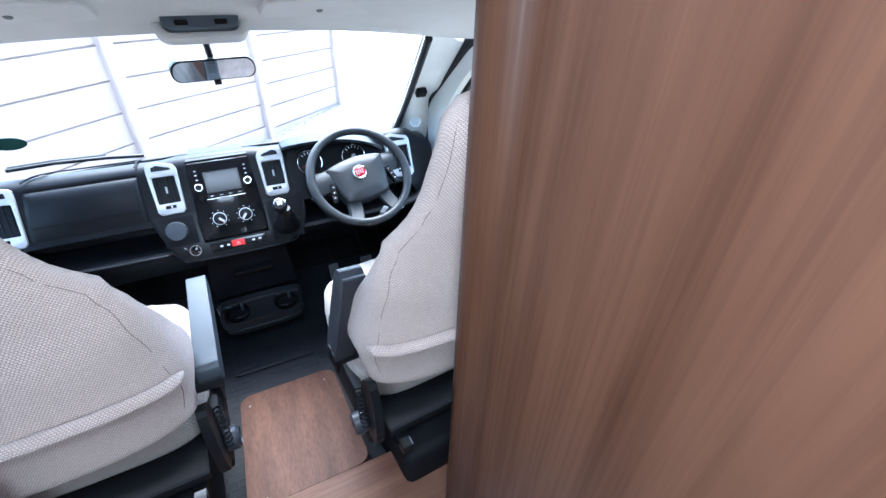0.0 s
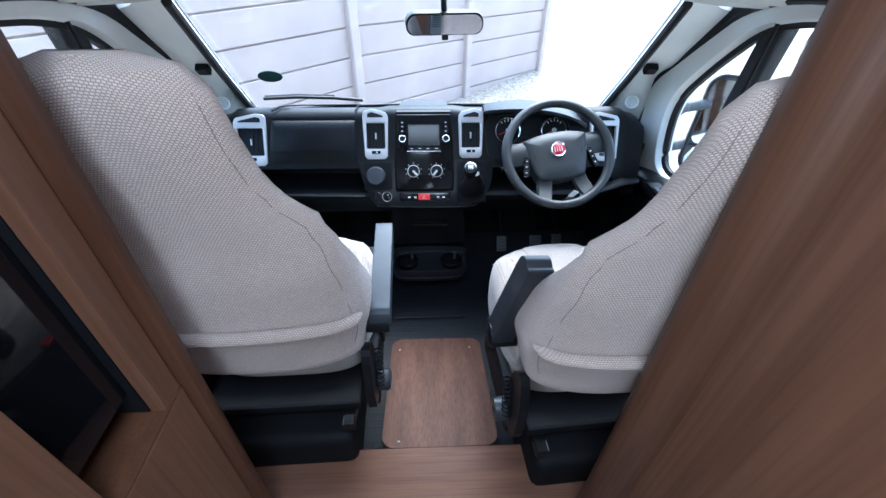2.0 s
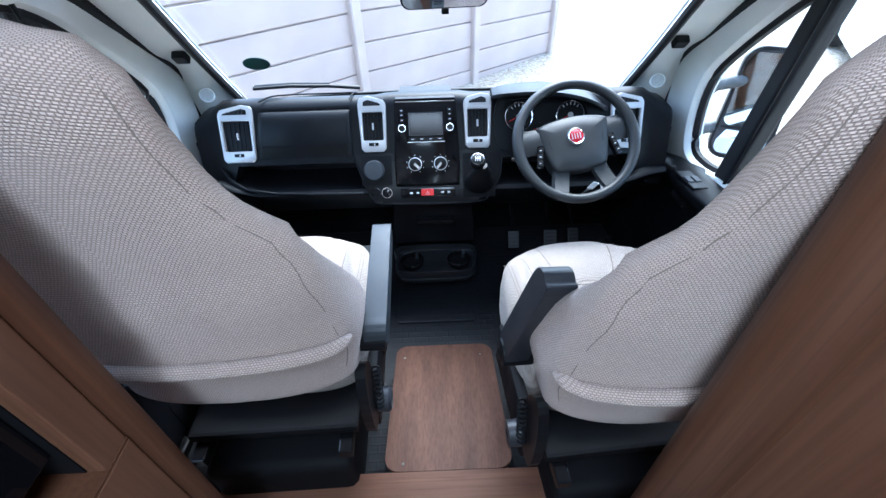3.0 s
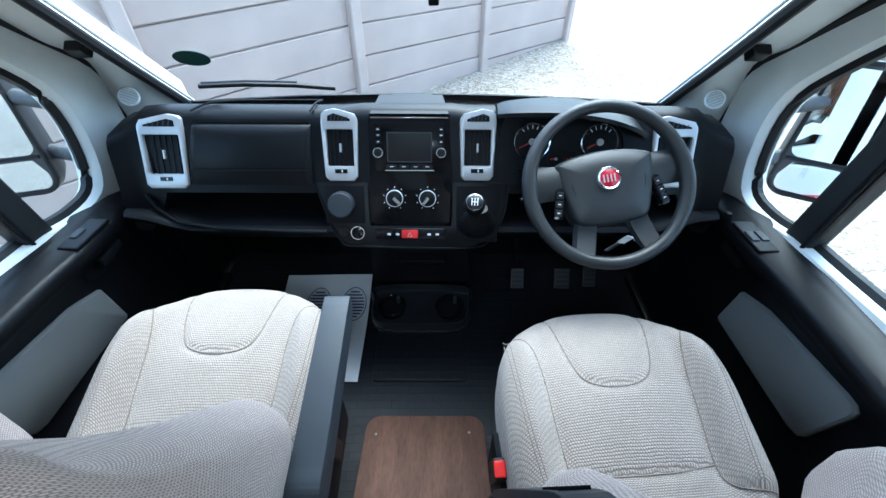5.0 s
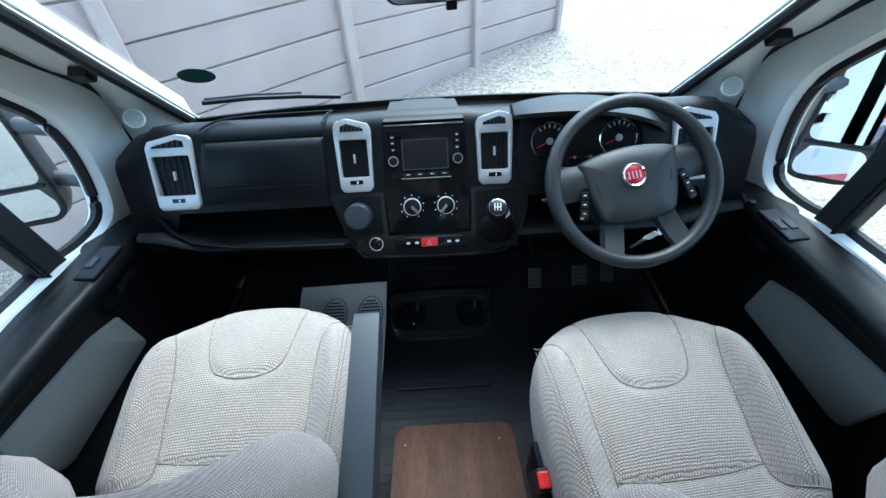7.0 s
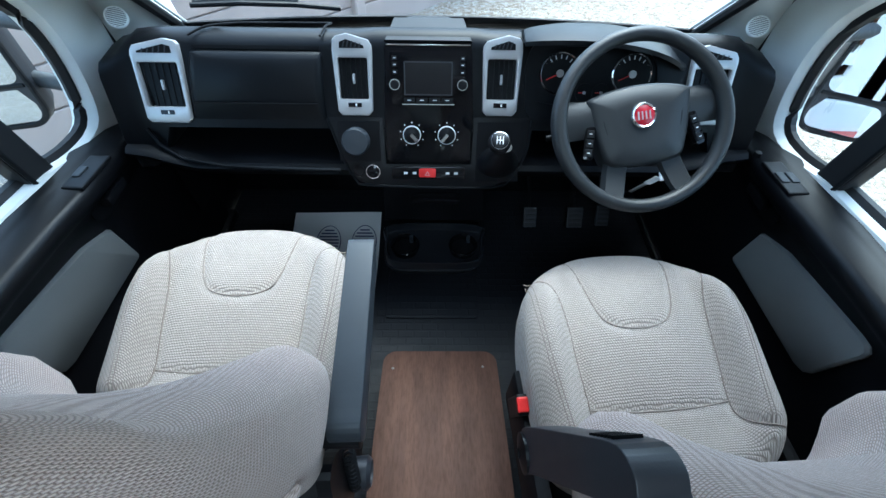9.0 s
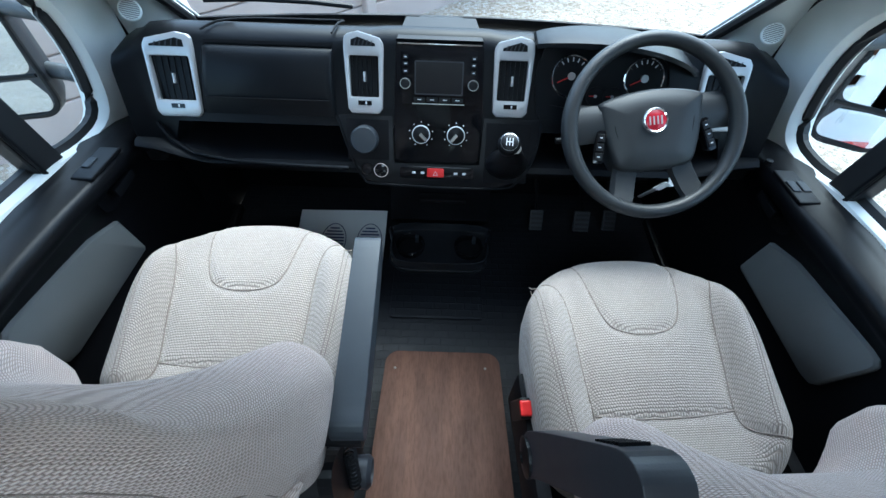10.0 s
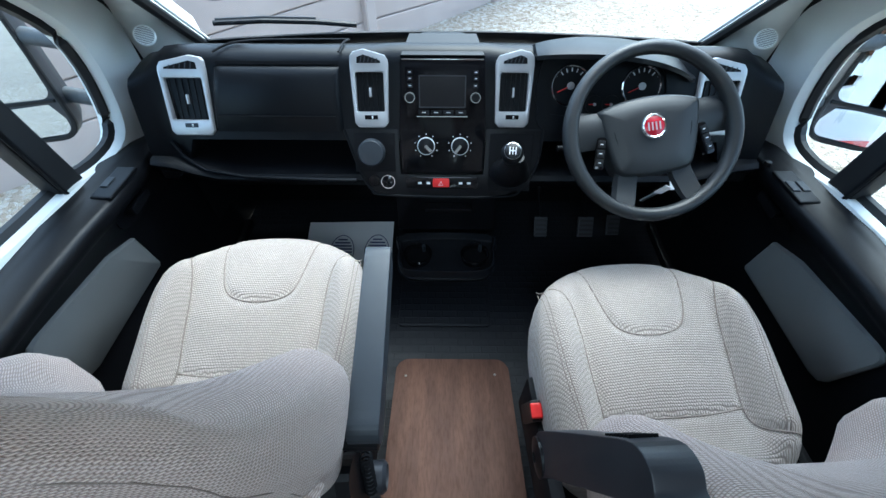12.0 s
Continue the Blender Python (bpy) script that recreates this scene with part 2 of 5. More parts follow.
def box(x0, x1, y0, y1, z0, z1, bevel=0.0, seg=2, bm=None):
    own = bmesh.new()
    bmesh.ops.create_cube(own, size=1)
    for v in own.verts:
        v.co = ((x0 + x1) / 2 + v.co.x * (x1 - x0), (y0 + y1) / 2 + v.co.y * (y1 - y0), (z0 + z1) / 2 + v.co.z * (z1 - z0))
    if bevel:
        bmesh.ops.bevel(own, geom=own.edges[:], offset=bevel, segments=seg, profile=0.6, affect="EDGES")
    if bm is None:
        return own
    me = bpy.data.meshes.new("tmp")
    own.to_mesh(me)
    own.free()
    bm.from_mesh(me)
    bpy.data.meshes.remove(me)
    return bm


def prism(pts, h0, h1, axis="z", bevel=0.0, seg=2):
    """A polygon, drawn in the two other axes, raised from h0 to h1 along axis."""
    bm = bmesh.new()
    put = {"z": lambda a, b, c: (a, b, c), "y": lambda a, b, c: (a, c, b), "x": lambda a, b, c: (c, a, b)}[axis]
    lo = [bm.verts.new(put(a, b, h0)) for a, b in pts]
    hi = [bm.verts.new(put(a, b, h1)) for a, b in pts]
    bm.faces.new(lo)
    bm.faces.new(hi)
    for k in range(len(pts)):
        j = (k + 1) % len(pts)
        bm.faces.new((lo[k], lo[j], hi[j], hi[k]))
    bmesh.ops.recalc_face_normals(bm, faces=bm.faces)
    if bevel:
        bmesh.ops.bevel(bm, geom=bm.edges[:], offset=bevel, segments=seg, profile=0.6, affect="EDGES", clamp_overlap=True)
    return bm


def round_rect(w, h, r, n=5, cx=0.0, cy=0.0):
    pts = []
    for sx, sy, a0 in ((1, 1, 0), (-1, 1, 90), (-1, -1, 180), (1, -1, 270)):
        for k in range(n + 1):
            a = radians(a0 + 90 * k / n)
            pts.append((cx + sx * (w / 2 - r) + r * math.cos(a), cy + sy * (h / 2 - r) + r * math.sin(a)))
    return pts


def rings(loops, cap=True, closed=True):
    """Skins a row of loops with equal counts of points."""
    bm = bmesh.new()
    rows = [[bm.verts.new(p) for p in loop] for loop in loops]
    n = len(rows[0])
    for a, b in zip(rows, rows[1:]):
        for k in range(n if closed else n - 1):
            j = (k + 1) % n
            bm.faces.new((a[k], a[j], b[j], b[k]))
    if cap and closed:
        bm.faces.new(rows[0])
        bm.faces.new(rows[-1])
    return bm


def weave_lines(bm, place):
    """Lays the cover's weave lines on a skin: place(co) gives metres along and across."""
    lay = bm.verts.layers.float_vector.new("weave")
    bm.verts.index_update()
    for v in bm.verts:
        v[lay] = (*place(v), 0.0)
    return bm


def frame_ring(outer, inner, h0, h1, axis="z", bevel=0.0):
    """A flat frame with a hole: two outlines of equal count."""
    put = {"z": lambda a, b, c: (a, b, c), "y": lambda a, b, c: (a, c, b), "x": lambda a, b, c: (c, a, b)}[axis]
    loops = [[put(a, b, h) for a, b in o] for o, h in ((inner, h0), (outer, h0), (outer, h1), (inner, h1), (inner, h0))]
    bm = rings(loops, cap=False)
    bmesh.ops.remove_doubles(bm, verts=bm.verts, dist=1e-6)
    if bevel:
        sharp = [e for e in bm.edges if len(e.link_faces) == 2 and e.calc_face_angle(0) > 0.8]
        bmesh.ops.bevel(bm, geom=sharp, offset=bevel, segments=2, profile=0.6, affect="EDGES", clamp_overlap=True)
    return bm


def tube(points, r, n=8, closed=False, taper=None):
    """A round bar along a row of points."""
    P = [Vector(p) for p in points]
    loops = []
    for k, p in enumerate(P):
        a = P[k - 1] if (k or closed) else p
        b = P[(k + 1) % len(P)] if (k + 1 < len(P) or closed) else p
        d = (b - a).normalized()
        up = Vector((0, 0, 1)) if abs(d.z) < 0.9 else Vector((1, 0, 0))
        s = d.cross(up).normalized()
        u = s.cross(d)
        rr = r * (taper[k] if taper else 1)
        loops.append([p + rr * (math.cos(t) * s + math.sin(t) * u) for t in (2 * math.pi * i / n for i in range(n))])
    if closed:
        loops.append(loops[0])
        bm = rings(loops, cap=False)
        bmesh.ops.remove_doubles(bm, verts=bm.verts, dist=1e-6)
        return bm
    return rings(loops)


def lathe(profile, n=32, axis="z"):
    """Turns a row of (radius, height) about an axis."""
    put = {"z": lambda a, b, c: (a, b, c), "y": lambda a, b, c: (a, -c, b), "x": lambda a, b, c: (c, a, b)}[axis]
    loops = [[put(r * math.cos(t), r * math.sin(t), h) for t in (2 * math.pi * k / n for k in range(n))] for r, h in profile]
    if profile[0][0] > 0.002 and profile[-1][0] > 0.002:
        bm = rings(loops + [loops[0]], cap=False)
        bmesh.ops.remove_doubles(bm, verts=bm.verts, dist=1e-7)
        return bm
    return rings(loops)


def spline(points, per=6, closed=False):
    """A smooth line through points of any dimension."""
    P = [np.array(p, float) for p in points]
    n, out = len(P), []
    for k in range(n if closed else n - 1):
        g = (lambda i: P[i % n]) if closed else (lambda i: P[min(max(i, 0), n - 1)])
        a, b, c, d = g(k - 1), g(k), g(k + 1), g(k + 2)
        for s in range(per):
            t = s / per
            out.append(tuple(0.5 * (2 * b + (c - a) * t + (2 * a - 5 * b + 4 * c - d) * t * t + (3 * b - a - 3 * c + d) * t ** 3)))
    if not closed:
        out.append(tuple(P[-1]))
    return out


def smoothstep(a, b, x):
    t = min(1, max(0, (x - a) / (b - a)))
    return t * t * (3 - 2 * t)


def interp(x, table):
    """Smooth value from a short table of (x, value)."""
    if x <= table[0][0]:
        return table[0][1]
    for (a, va), (b, vb) in zip(table, table[1:]):
        if x <= b:
            t = (x - a) / (b - a)
            t = t * t * (3 - 2 * t)
            return va + (vb - va) * t
    return table[-1][1]


MID = 0.032  # the cab's middle plane
CAB_FLOOR, LIVING_FLOOR, GROUND = -0.03, 0.085, -0.62

# ---- ground, fence and yard ----
def setting(name, bm, mat, label, category="structure", smooth=None):
    return tagged(part(name, bm, mat, None, label, smooth), label, category, "", "structure")


def grid_sheet(size, n, z):
    bm = bmesh.new()
    bmesh.ops.create_grid(bm, x_segments=n, y_segments=n, size=size)
    for v in bm.verts:
        v.co.z = z + 0.02 * noise.noise(v.co * 0.35)
    return bm


setting("ground", grid_sheet(150, 60, GROUND), M["gravel"], "pale mixed gravel yard beside the vehicle", "ground")

FENCE_A, FENCE_D = Vector((0.556, 6.605, GROUND)), Vector((0.727, 0.687, 0))  # a post's foot and the way along
PITCH = 1.77


def build_fence():
    root = thing("fence", Matrix.Translation(FENCE_A) @ Matrix.Rotation(math.atan2(FENCE_D.y, FENCE_D.x), 4, "Z"),
                 "brown-grey painted concrete panel fence with slotted posts", "fence", "", "structure")
    boards = []
    for hgt in (0.284, 0.284):
        bm = box(0.05, PITCH - 0.05, -0.02, 0.02, 0, hgt - 0.012, 0.005, 1)
        me = bpy.data.meshes.new("board")
        bm.to_mesh(me)
        bm.free()
        me.materials.append(M["fence"])
        boards.append(me)
    bm = box(-0.055, 0.055, -0.055, 0.055, -0.2, 2.02, 0.012, 1)
    post = bpy.data.meshes.new("post")
    bm.to_mesh(post)
    bm.free()
    post.materials.append(M["fence_post"])
    for k in range(-6, 2):
        p = new("post", post)
        p.parent, p.location = root, (k * PITCH, -0.03, 0)
        if k == 1:
            break
        z = -0.02
        for r in range(7):
            b = new("board", boards[r % 2])
            b.parent, b.location = root, (k * PITCH, 0.008 * random.uniform(-1, 1), z - (0.155 if k == 0 else 0.0))
            b.rotation_euler = (0, 0.053 if k >= -1 else 0.0, 0)  # the far bays step down with the yard
            z += 0.286
    for k in range(-6, 1):
        part("panel_back", box(k * PITCH + 0.05, (k + 1) * PITCH - 0.05, 0.012, 0.030, -0.02, 1.97), M["fence_post"], root)
    rail = part("gravel_board", box(-6 * PITCH, PITCH, -0.03, 0.03, -0.2, 0.0, 0.005, 1), M["fence_post"], root)
    return root


build_fence()


def build_car(name, m, paint, label, size=(1.72, 4.1, 1.5)):
    """A small parked car: shell, glasshouse, wheels, lights."""
    w, length, h = size
    root = thing(name, m, label, "car", "cars parked in the yard")
    sec = []
    for y, zt, ww in ((-0.5, 0.62, 0.80), (-0.47, 0.80, 0.92), (-0.3, 0.92, 1.0), (0.0, 0.95, 1.0), (0.3, 0.92, 1.0), (0.45, 0.80, 0.95), (0.5, 0.55, 0.82)):
        hw, zt = w * ww / 2, zt * h * 0.66
        sec.append([(-hw * 0.96, y * length, 0.22), (-hw, y * length, 0.5 * zt), (-hw * 0.97, y * length, zt * 0.92), (-hw * 0.86, y * length, zt),
                    (hw * 0.86, y * length, zt), (hw * 0.97, y * length, zt * 0.92), (hw, y * length, 0.5 * zt), (hw * 0.96, y * length, 0.22)])
    part("body", rings(sec), paint, root, smooth=40)
    cab = []
    for z, y0, y1, ww in ((0.60, -0.40, 0.30, 0.92), (0.80, -0.36, 0.20, 0.86), (0.97, -0.28, 0.08, 0.74), (1.0, -0.22, 0.03, 0.66)):
        cab.append([(a * w / 2 * ww, (y0 if b else y1) * length, z * h) for a, b in ((-1, 1), (1, 1), (1, 0), (-1, 0))])
    part("glasshouse", rings(cab), M["gloss_black"], root, "dark tinted glass")
    part("roof", box(-w * 0.33, w * 0.33, -0.24 * length, 0.05 * length, h * 0.99, h * 1.02, 0.012), paint, root)
    for sx in (-1, 1):
        for y in (-0.31, 0.31):
            wheel = part("wheel", lathe([(0.12, -0.1), (0.30, -0.1), (0.315, -0.06), (0.315, 0.06), (0.30, 0.1), (0.12, 0.1)], 20, "x"), M["tyre"], root)
            wheel.location = (sx * (w / 2 - 0.09), y * length, 0.315)
            rim = part("rim", lathe([(0.02, -0.105), (0.19, -0.108), (0.2, 0.108), (0.02, 0.105)], 16, "x"), M["steel"], wheel)
        part("headlight", box(sx * w * 0.40 - 0.14, sx * w * 0.40 + 0.14, length * 0.455, length * 0.485, 0.55, 0.68, 0.02), M["chrome"], root, "clear headlight")
    part("grille", box(-0.4, 0.4, length * 0.47, length * 0.498, 0.32, 0.48, 0.02), M["dark"], root)
    return root


build_car("car", pose(6.3, 6.2, GROUND, 0, 0, 150), M["body_white"], "white car parked on the gravel yard")
build_car("car", pose(8.2, 3.4, GROUND, 0, 0, 115), M["body_red"], "small red car parked on gravel")
build_car("car", pose(3.4, -7.5, GROUND, 0, 0, 8), M["body_red"], "red car parked behind on gravel")
build_car("car", pose(6.2, -8.5, GROUND, 0, 0, 12), M["body_white"], "white car parked behind on gravel")


# ---- shell of the vehicle ----
def side_x(s, x):
    """x on the left side of the cab, or its twin on the right."""
    return x if s < 0 else 2 * MID - x


# cab floor, ramp board, step board, living floor
bm = prism([(-0.86, 1.22), (0.93, 1.22), (0.93, 2.60), (-0.86, 2.60)], CAB_FLOOR - 0.04, CAB_FLOOR, "z", 0.004)
setting("floor_cab", bm, M["mat"], "black ribbed rubber cab floor mat", "floor")
setting("bulkhead", box(-0.90, 0.96, 2.60, 2.64, -0.1, 0.66), M["black"], "black bulkhead behind the dashboard", "wall")
setting("floor", box(-1.10, 1.15, -2.6, 1.052, LIVING_FLOOR - 0.12, LIVING_FLOOR), M["vinyl"], "grey wood-grain vinyl plank floor", "floor")
for k in range(7):
    part("plank", box(-0.56 + 0.16 * k, -0.403 + 0.16 * k, 0.10, 1.050, LIVING_FLOOR, LIVING_FLOOR + 0.004, 0.0015, 1), M["vinyl"], bpy.data.objects["floor"])

step = setting("floor_step", box(-0.62, 0.62, 1.054, 1.275, LIVING_FLOOR - 0.05, LIVING_FLOOR + 0.006, 0.003), M["wood_step"], "walnut laminate step board across the cab entry", "floor")
bm = bmesh.new()
nose = round_rect(0.385, 0.52, 0.045, 6)
lo, hi = [], []
for a, b in nose:
    y = 1.537 + b
    x = 0.037 + a * (1.0 if b < 0.1 else 0.97)
    z = 0.088 - (y - 1.277) * 0.175
    lo.append((x, y, z - 0.018))
    hi.append((x, y, z))
ramp_board = setting("floor_ramp", rings([lo, hi]), M["wood_floor"], "walnut laminate ramp board between the cab seats", "floor")
for x, y in ((-0.116, 1.732), (0.176, 1.738), (-0.10, 1.30)):
    sc = part("screw", lathe([(0.0005, 0.0008), (0.0014, 0.0010), (0.0018, 0.0022), (0.0036, 0.0016), (0.0044, 0.0)], 14), M["screw"], ramp_board, "steel screw head")
    sc.location = (x, y, 0.0885 - (y - 1.277) * 0.175)
setting("trim_floor", box(-0.60, 0.60, 1.049, 1.056, LIVING_FLOOR - 0.02, LIVING_FLOOR + 0.009, 0.002), M["wood_dark"], "dark walnut edging strip on the step", "trim")

# floor hatch in the mat
mat_hatch = setting("mat_panel", prism(round_rect(0.335, 0.30, 0.012, 4, 0.01, 2.085), CAB_FLOOR + 0.001, CAB_FLOOR + 0.009, "z", 0.003), M["mat"], "raised square panel in the black rubber mat", "floor")


for s in (-1, 1):
    setting("wall_kick_left" if s < 0 else "wall_kick_right", box(*sorted((side_x(s, -0.93), side_x(s, -0.868))), 2.30, 2.62, -0.1, 0.66), M["black"], "black footwell side trim", "wall")
    setting("sill_left" if s < 0 else "sill_right", box(*sorted((side_x(s, -0.95), side_x(s, -0.83))), 0.95, 2.45, -0.12, CAB_FLOOR + 0.03, 0.01), M["black"], "black door sill", "floor")


# pillars, roof rail and header
def pillar(s, name):
    wind = spline([(-0.772, 2.56, 0.712), (-0.735, 2.28, 0.955), (-0.70, 2.08, 1.125), (-0.665, 1.905, 1.268)], 6)
    door = spline([(-0.885, 2.40, 0.66), (-0.885, 2.355, 0.90), (-0.872, 2.214, 1.022), (-0.855, 1.99, 1.225)], 6)
    mid = [tuple((np.array(a) + np.array(b)) / 2 + np.array((0.028, -0.028, 0.02))) for a, b in zip(wind, door)]
    out_w = [tuple(np.array(a) + np.array((-0.05, 0.07, 0.05))) for a in wind]
    out_d = [tuple(np.array(a) + np.array((-0.07, 0.03, 0.03))) for a in door]
    loops = []
    for w, m, d, od, ow in zip(wind, mid, door, out_d, out_w):
        loop = [ow, w, tuple(0.7 * np.array(w) + 0.3 * np.array(m) + np.array((0.006, -0.006, 0))), m, tuple(0.7 * np.array(d) + 0.3 * np.array(m) + np.array((0.012, -0.004, 0))), d, od]
        loops.append([(side_x(s, p[0]), p[1], p[2]) for p in loop])
    ob = setting(name, rings(loops), M["grey_trim"], "pale grey moulded windscreen pillar trim", "pillar", 60)
    face = Vector((side_x(s, -0.797), 2.318, 0.838))
    g = part("speaker_grille", lathe([(0.0005, 0.004), (0.0235, 0.004), (0.026, 0.002), (0.027, -0.004)], 28), M["grey_trim"], ob, "round slotted speaker grille")
    nrm = Vector((-s * 0.45, -0.72, 0.52)).normalized()
    g.matrix_basis = Matrix.Translation(face) @ nrm.to_track_quat("Z", "Y").to_matrix().to_4x4()
    for j in range(-5, 6):
        half = math.sqrt(0.0222 ** 2 - (0.004 * j) ** 2)
        b = part("slot", box(-half, half, 0.004 * j - 0.0009, 0.004 * j + 0.0009, 0.0038, 0.0046), M["grey_panel"], ob)
        b.matrix_basis = g.matrix_basis.copy()
    # rubber strips along the glass and the door
    part("glass_seal", tube([(side_x(s, p[0] + 0.004), p[1] - 0.012, p[2] - 0.008) for p in wind], 0.014, 8), M["rubber"], ob, "black windscreen edge seal")
    part("glass_edge", tube([(side_x(s, p[0] + 0.016), p[1] + 0.004, p[2] + 0.0) for p in wind], 0.0045, 6), M["grey_trim"], ob)
    clip = part("blind_catch", box(-0.022, 0.022, -0.012, 0.014, -0.018, 0.018, 0.005), M["black"], ob, "black blind catch")
    clip.matrix_basis = Matrix.Translation((side_x(s, -0.775), 2.205, 1.0)) @ Matrix.Rotation(radians(42), 4, "X")
    return ob


for s in (-1, 1):
    rail = box(*sorted((side_x(s, -0.99), side_x(s, -0.875))), 0.95, 1.93, 1.345, 1.52, 0.02, 3)
    setting("trim_roof_left" if s < 0 else "trim_roof_right", rail, M["headliner"], "pale grey roof side lining above the cab door", "trim", 40)

pillar(-1, "pillar_left")
pillar(1, "pillar_right")

# headliner: header above the windscreen, rising to the rear
loops = []
for k in range(25):
    x = -0.90 + 1.86 * k / 24
    e = abs(x - MID) / 0.76
    z = 1.303 - 0.040 * min(1, e) ** 2.4 - 0.03 * max(0, e - 1)
    y = 1.935 - 0.045 * min(1.2, e) ** 2
    dip = -0.018 * smoothstep(0.55, 0.75, e)
    loops.append([(x, y + 0.05, z + 0.05), (x, y, z), (x, y - 0.012, z - 0.004), (x, y - 0.05, z + 0.022), (x, y - 0.075, z + 0.03 + dip), (x, y - 0.10, z + 0.055 + dip),
                  (x, y - 0.22, z + 0.095 + dip), (x, y - 0.42, z + 0.13), (x, 1.15, z + 0.16), (x, 1.06, z + 0.70), (x, 1.2, z + 0.74), (x, y - 0.2, z + 0.3)])
lining = setting("ceiling_cab", rings(loops), M["headliner"], "pale grey cab roof lining above the windscreen", "ceiling", 50)
for s in (-1, 1):
    out = [(-0.25, -0.040), (-0.225, -0.052), (0.225, -0.052), (0.25, -0.040), (0.235 - 0.05 * (s > 0), 0.042), (0.21 - 0.05 * (s > 0), 0.054), (-0.21 + 0.05 * (s < 0), 0.054), (-0.235 + 0.05 * (s < 0), 0.042)]
    pocket = part("pocket_panel", prism(out, -0.02, 0.011, "z", 0.005, 3), M["headliner"], lining, "moulded storage panel in the roof lining", 35)
    pocket.matrix_basis = Matrix(((1, 0, 0, MID + s * 0.42), (0, -0.912, -0.41, 1.775), (0, 0.409, -0.912, 1.372), (0, 0, 0, 1)))
    pin = part("pin", lathe([(0.0005, 0.003), (0.007, 0.003), (0.009, 0.0)], 14), M["grey_panel"], lining)
    pin.matrix_basis = pocket.matrix_basis @ Matrix.Translation((-s * 0.10, -0.01, 0.011))


def roof_module():
    root = thing("overhead_console", pose(0.066, 1.875, 1.336, -24, 0, 0), "slate grey roof console with two reading lights", "console")
    part("body", prism(round_rect(0.178, 0.062, 0.02), -0.03, 0.02, "y", 0.006), M["console"], root, smooth=40)
    for x in (-0.045, 0.045):
        part("lens", prism(round_rect(0.035, 0.018, 0.004, 3, x, 0.008), -0.036, -0.028, "y", 0.002), M["print"], root, "clear reading light lens")
        part("switch", prism(round_rect(0.03, 0.012, 0.003, 3, x, -0.018), -0.034, -0.028, "y", 0.002), M["gloss_black"], root)
    part("surround", frame_ring(round_rect(0.225, 0.098, 0.035), round_rect(0.18, 0.066, 0.02), -0.012, 0.05, "y", 0.006), M["headliner"], root, "pale grey surround", 40)
    return root


roof_module()


def rear_mirror():
    root = thing("rear_view_mirror", pose(0.070, 2.02, 1.182, 8, 0, 6), "interior rear-view mirror on a black stalk", "mirror")
    shape = [(x, z + 0.006 * (1 - (x / 0.125) ** 2)) for x, z in round_rect(0.236, 0.064, 0.028, 6)]
    part("housing", prism(shape, -0.004, 0.03, "y", 0.006), M["black"], root, smooth=40)
    inner = [(x * 0.955, z * 0.86) for x, z in shape]
    part("mirror_glass", prism(inner, -0.0065, -0.003, "y"), M["mirror"], root, "silvered mirror glass")
    part("stalk", tube([(0.0, 0.02, 0.02), (-0.005, 0.01, 0.07), (-0.012, 0.0, 0.135)], 0.009, 8), M["black"], root)
    part("dip_lever", box(-0.008, 0.012, 0.0, 0.012, -0.045, -0.03, 0.003), M["black"], root)
    return root


rear_mirror()

# windscreen
loops = []
for k in range(13):
    f = k / 12
    x = MID + (f - 0.5) * 2
    row = []
    for j in range(9):
        g = j / 8
        half = 0.80 - 0.085 * g
        cx = MID + (f - 0.5) * 2 * half
        bow = 0.07 * (1 - (2 * f - 1) ** 2) * (1 - 0.55 * g)
        row.append((cx, 2.56 - 0.62 * g + bow + 0.03 * math.sin(g * math.pi), 0.712 + 0.583 * g - 0.035 * (2 * f - 1) ** 2 * g))
    loops.append(row)
ws = setting("window_1", rings(loops, closed=False), M["glass"], "large raked windscreen glass", "window", 60)
ws.visible_shadow = False


def on_screen(f, g):
    half = 0.80 - 0.085 * g
    return Vector((MID + (f - 0.5) * 2 * half, 2.56 - 0.62 * g + 0.07 * (1 - (2 * f - 1) ** 2) * (1 - 0.55 * g) + 0.03 * math.sin(g * math.pi), 0.712 + 0.583 * g - 0.035 * (2 * f - 1) ** 2 * g))


strip = rings([[tuple(on_screen(k / 24, g) + Vector((0, dy, dy * 0.4))) for g, dy in ((-0.05, -0.012), (0.030, -0.012), (0.038, -0.008), (0.038, -0.003), (-0.05, -0.003))] for k in range(25)])
setting("trim_windscreen_base", strip, M["rubber"], "black rubber strip along the windscreen base", "trim", 40)

c = on_screen(0.088, 0.400)
disc = tagged(part("windscreen_sticker", lathe([(0.0005, 0.001), (0.046, 0.001), (0.046, 0.0)], 32), M["green"], None, smooth=30), "round dark green disc stuck to the windscreen", "sticker")
nrm = (on_screen(0.13, 0.375) - c).cross(on_screen(0.082, 0.42) - c).normalized()
disc.matrix_basis = Matrix.Translation(c - (nrm if nrm.y > 0 else -nrm) * 0.006) @ nrm.to_track_quat("Z", "Y").to_matrix().to_4x4()


def wiper(name, pts):
    root = thing(name, Matrix.Identity(4), "black windscreen wiper parked on the glass", "wiper", "windscreen wipers")
    part("arm", tube(pts, 0.008, 8), M["black"], root)
    part("blade", tube([(p[0], p[1] + 0.02, p[2] + 0.002) for p in pts[:-1]], 0.006, 6), M["rubber"], root)
    return root


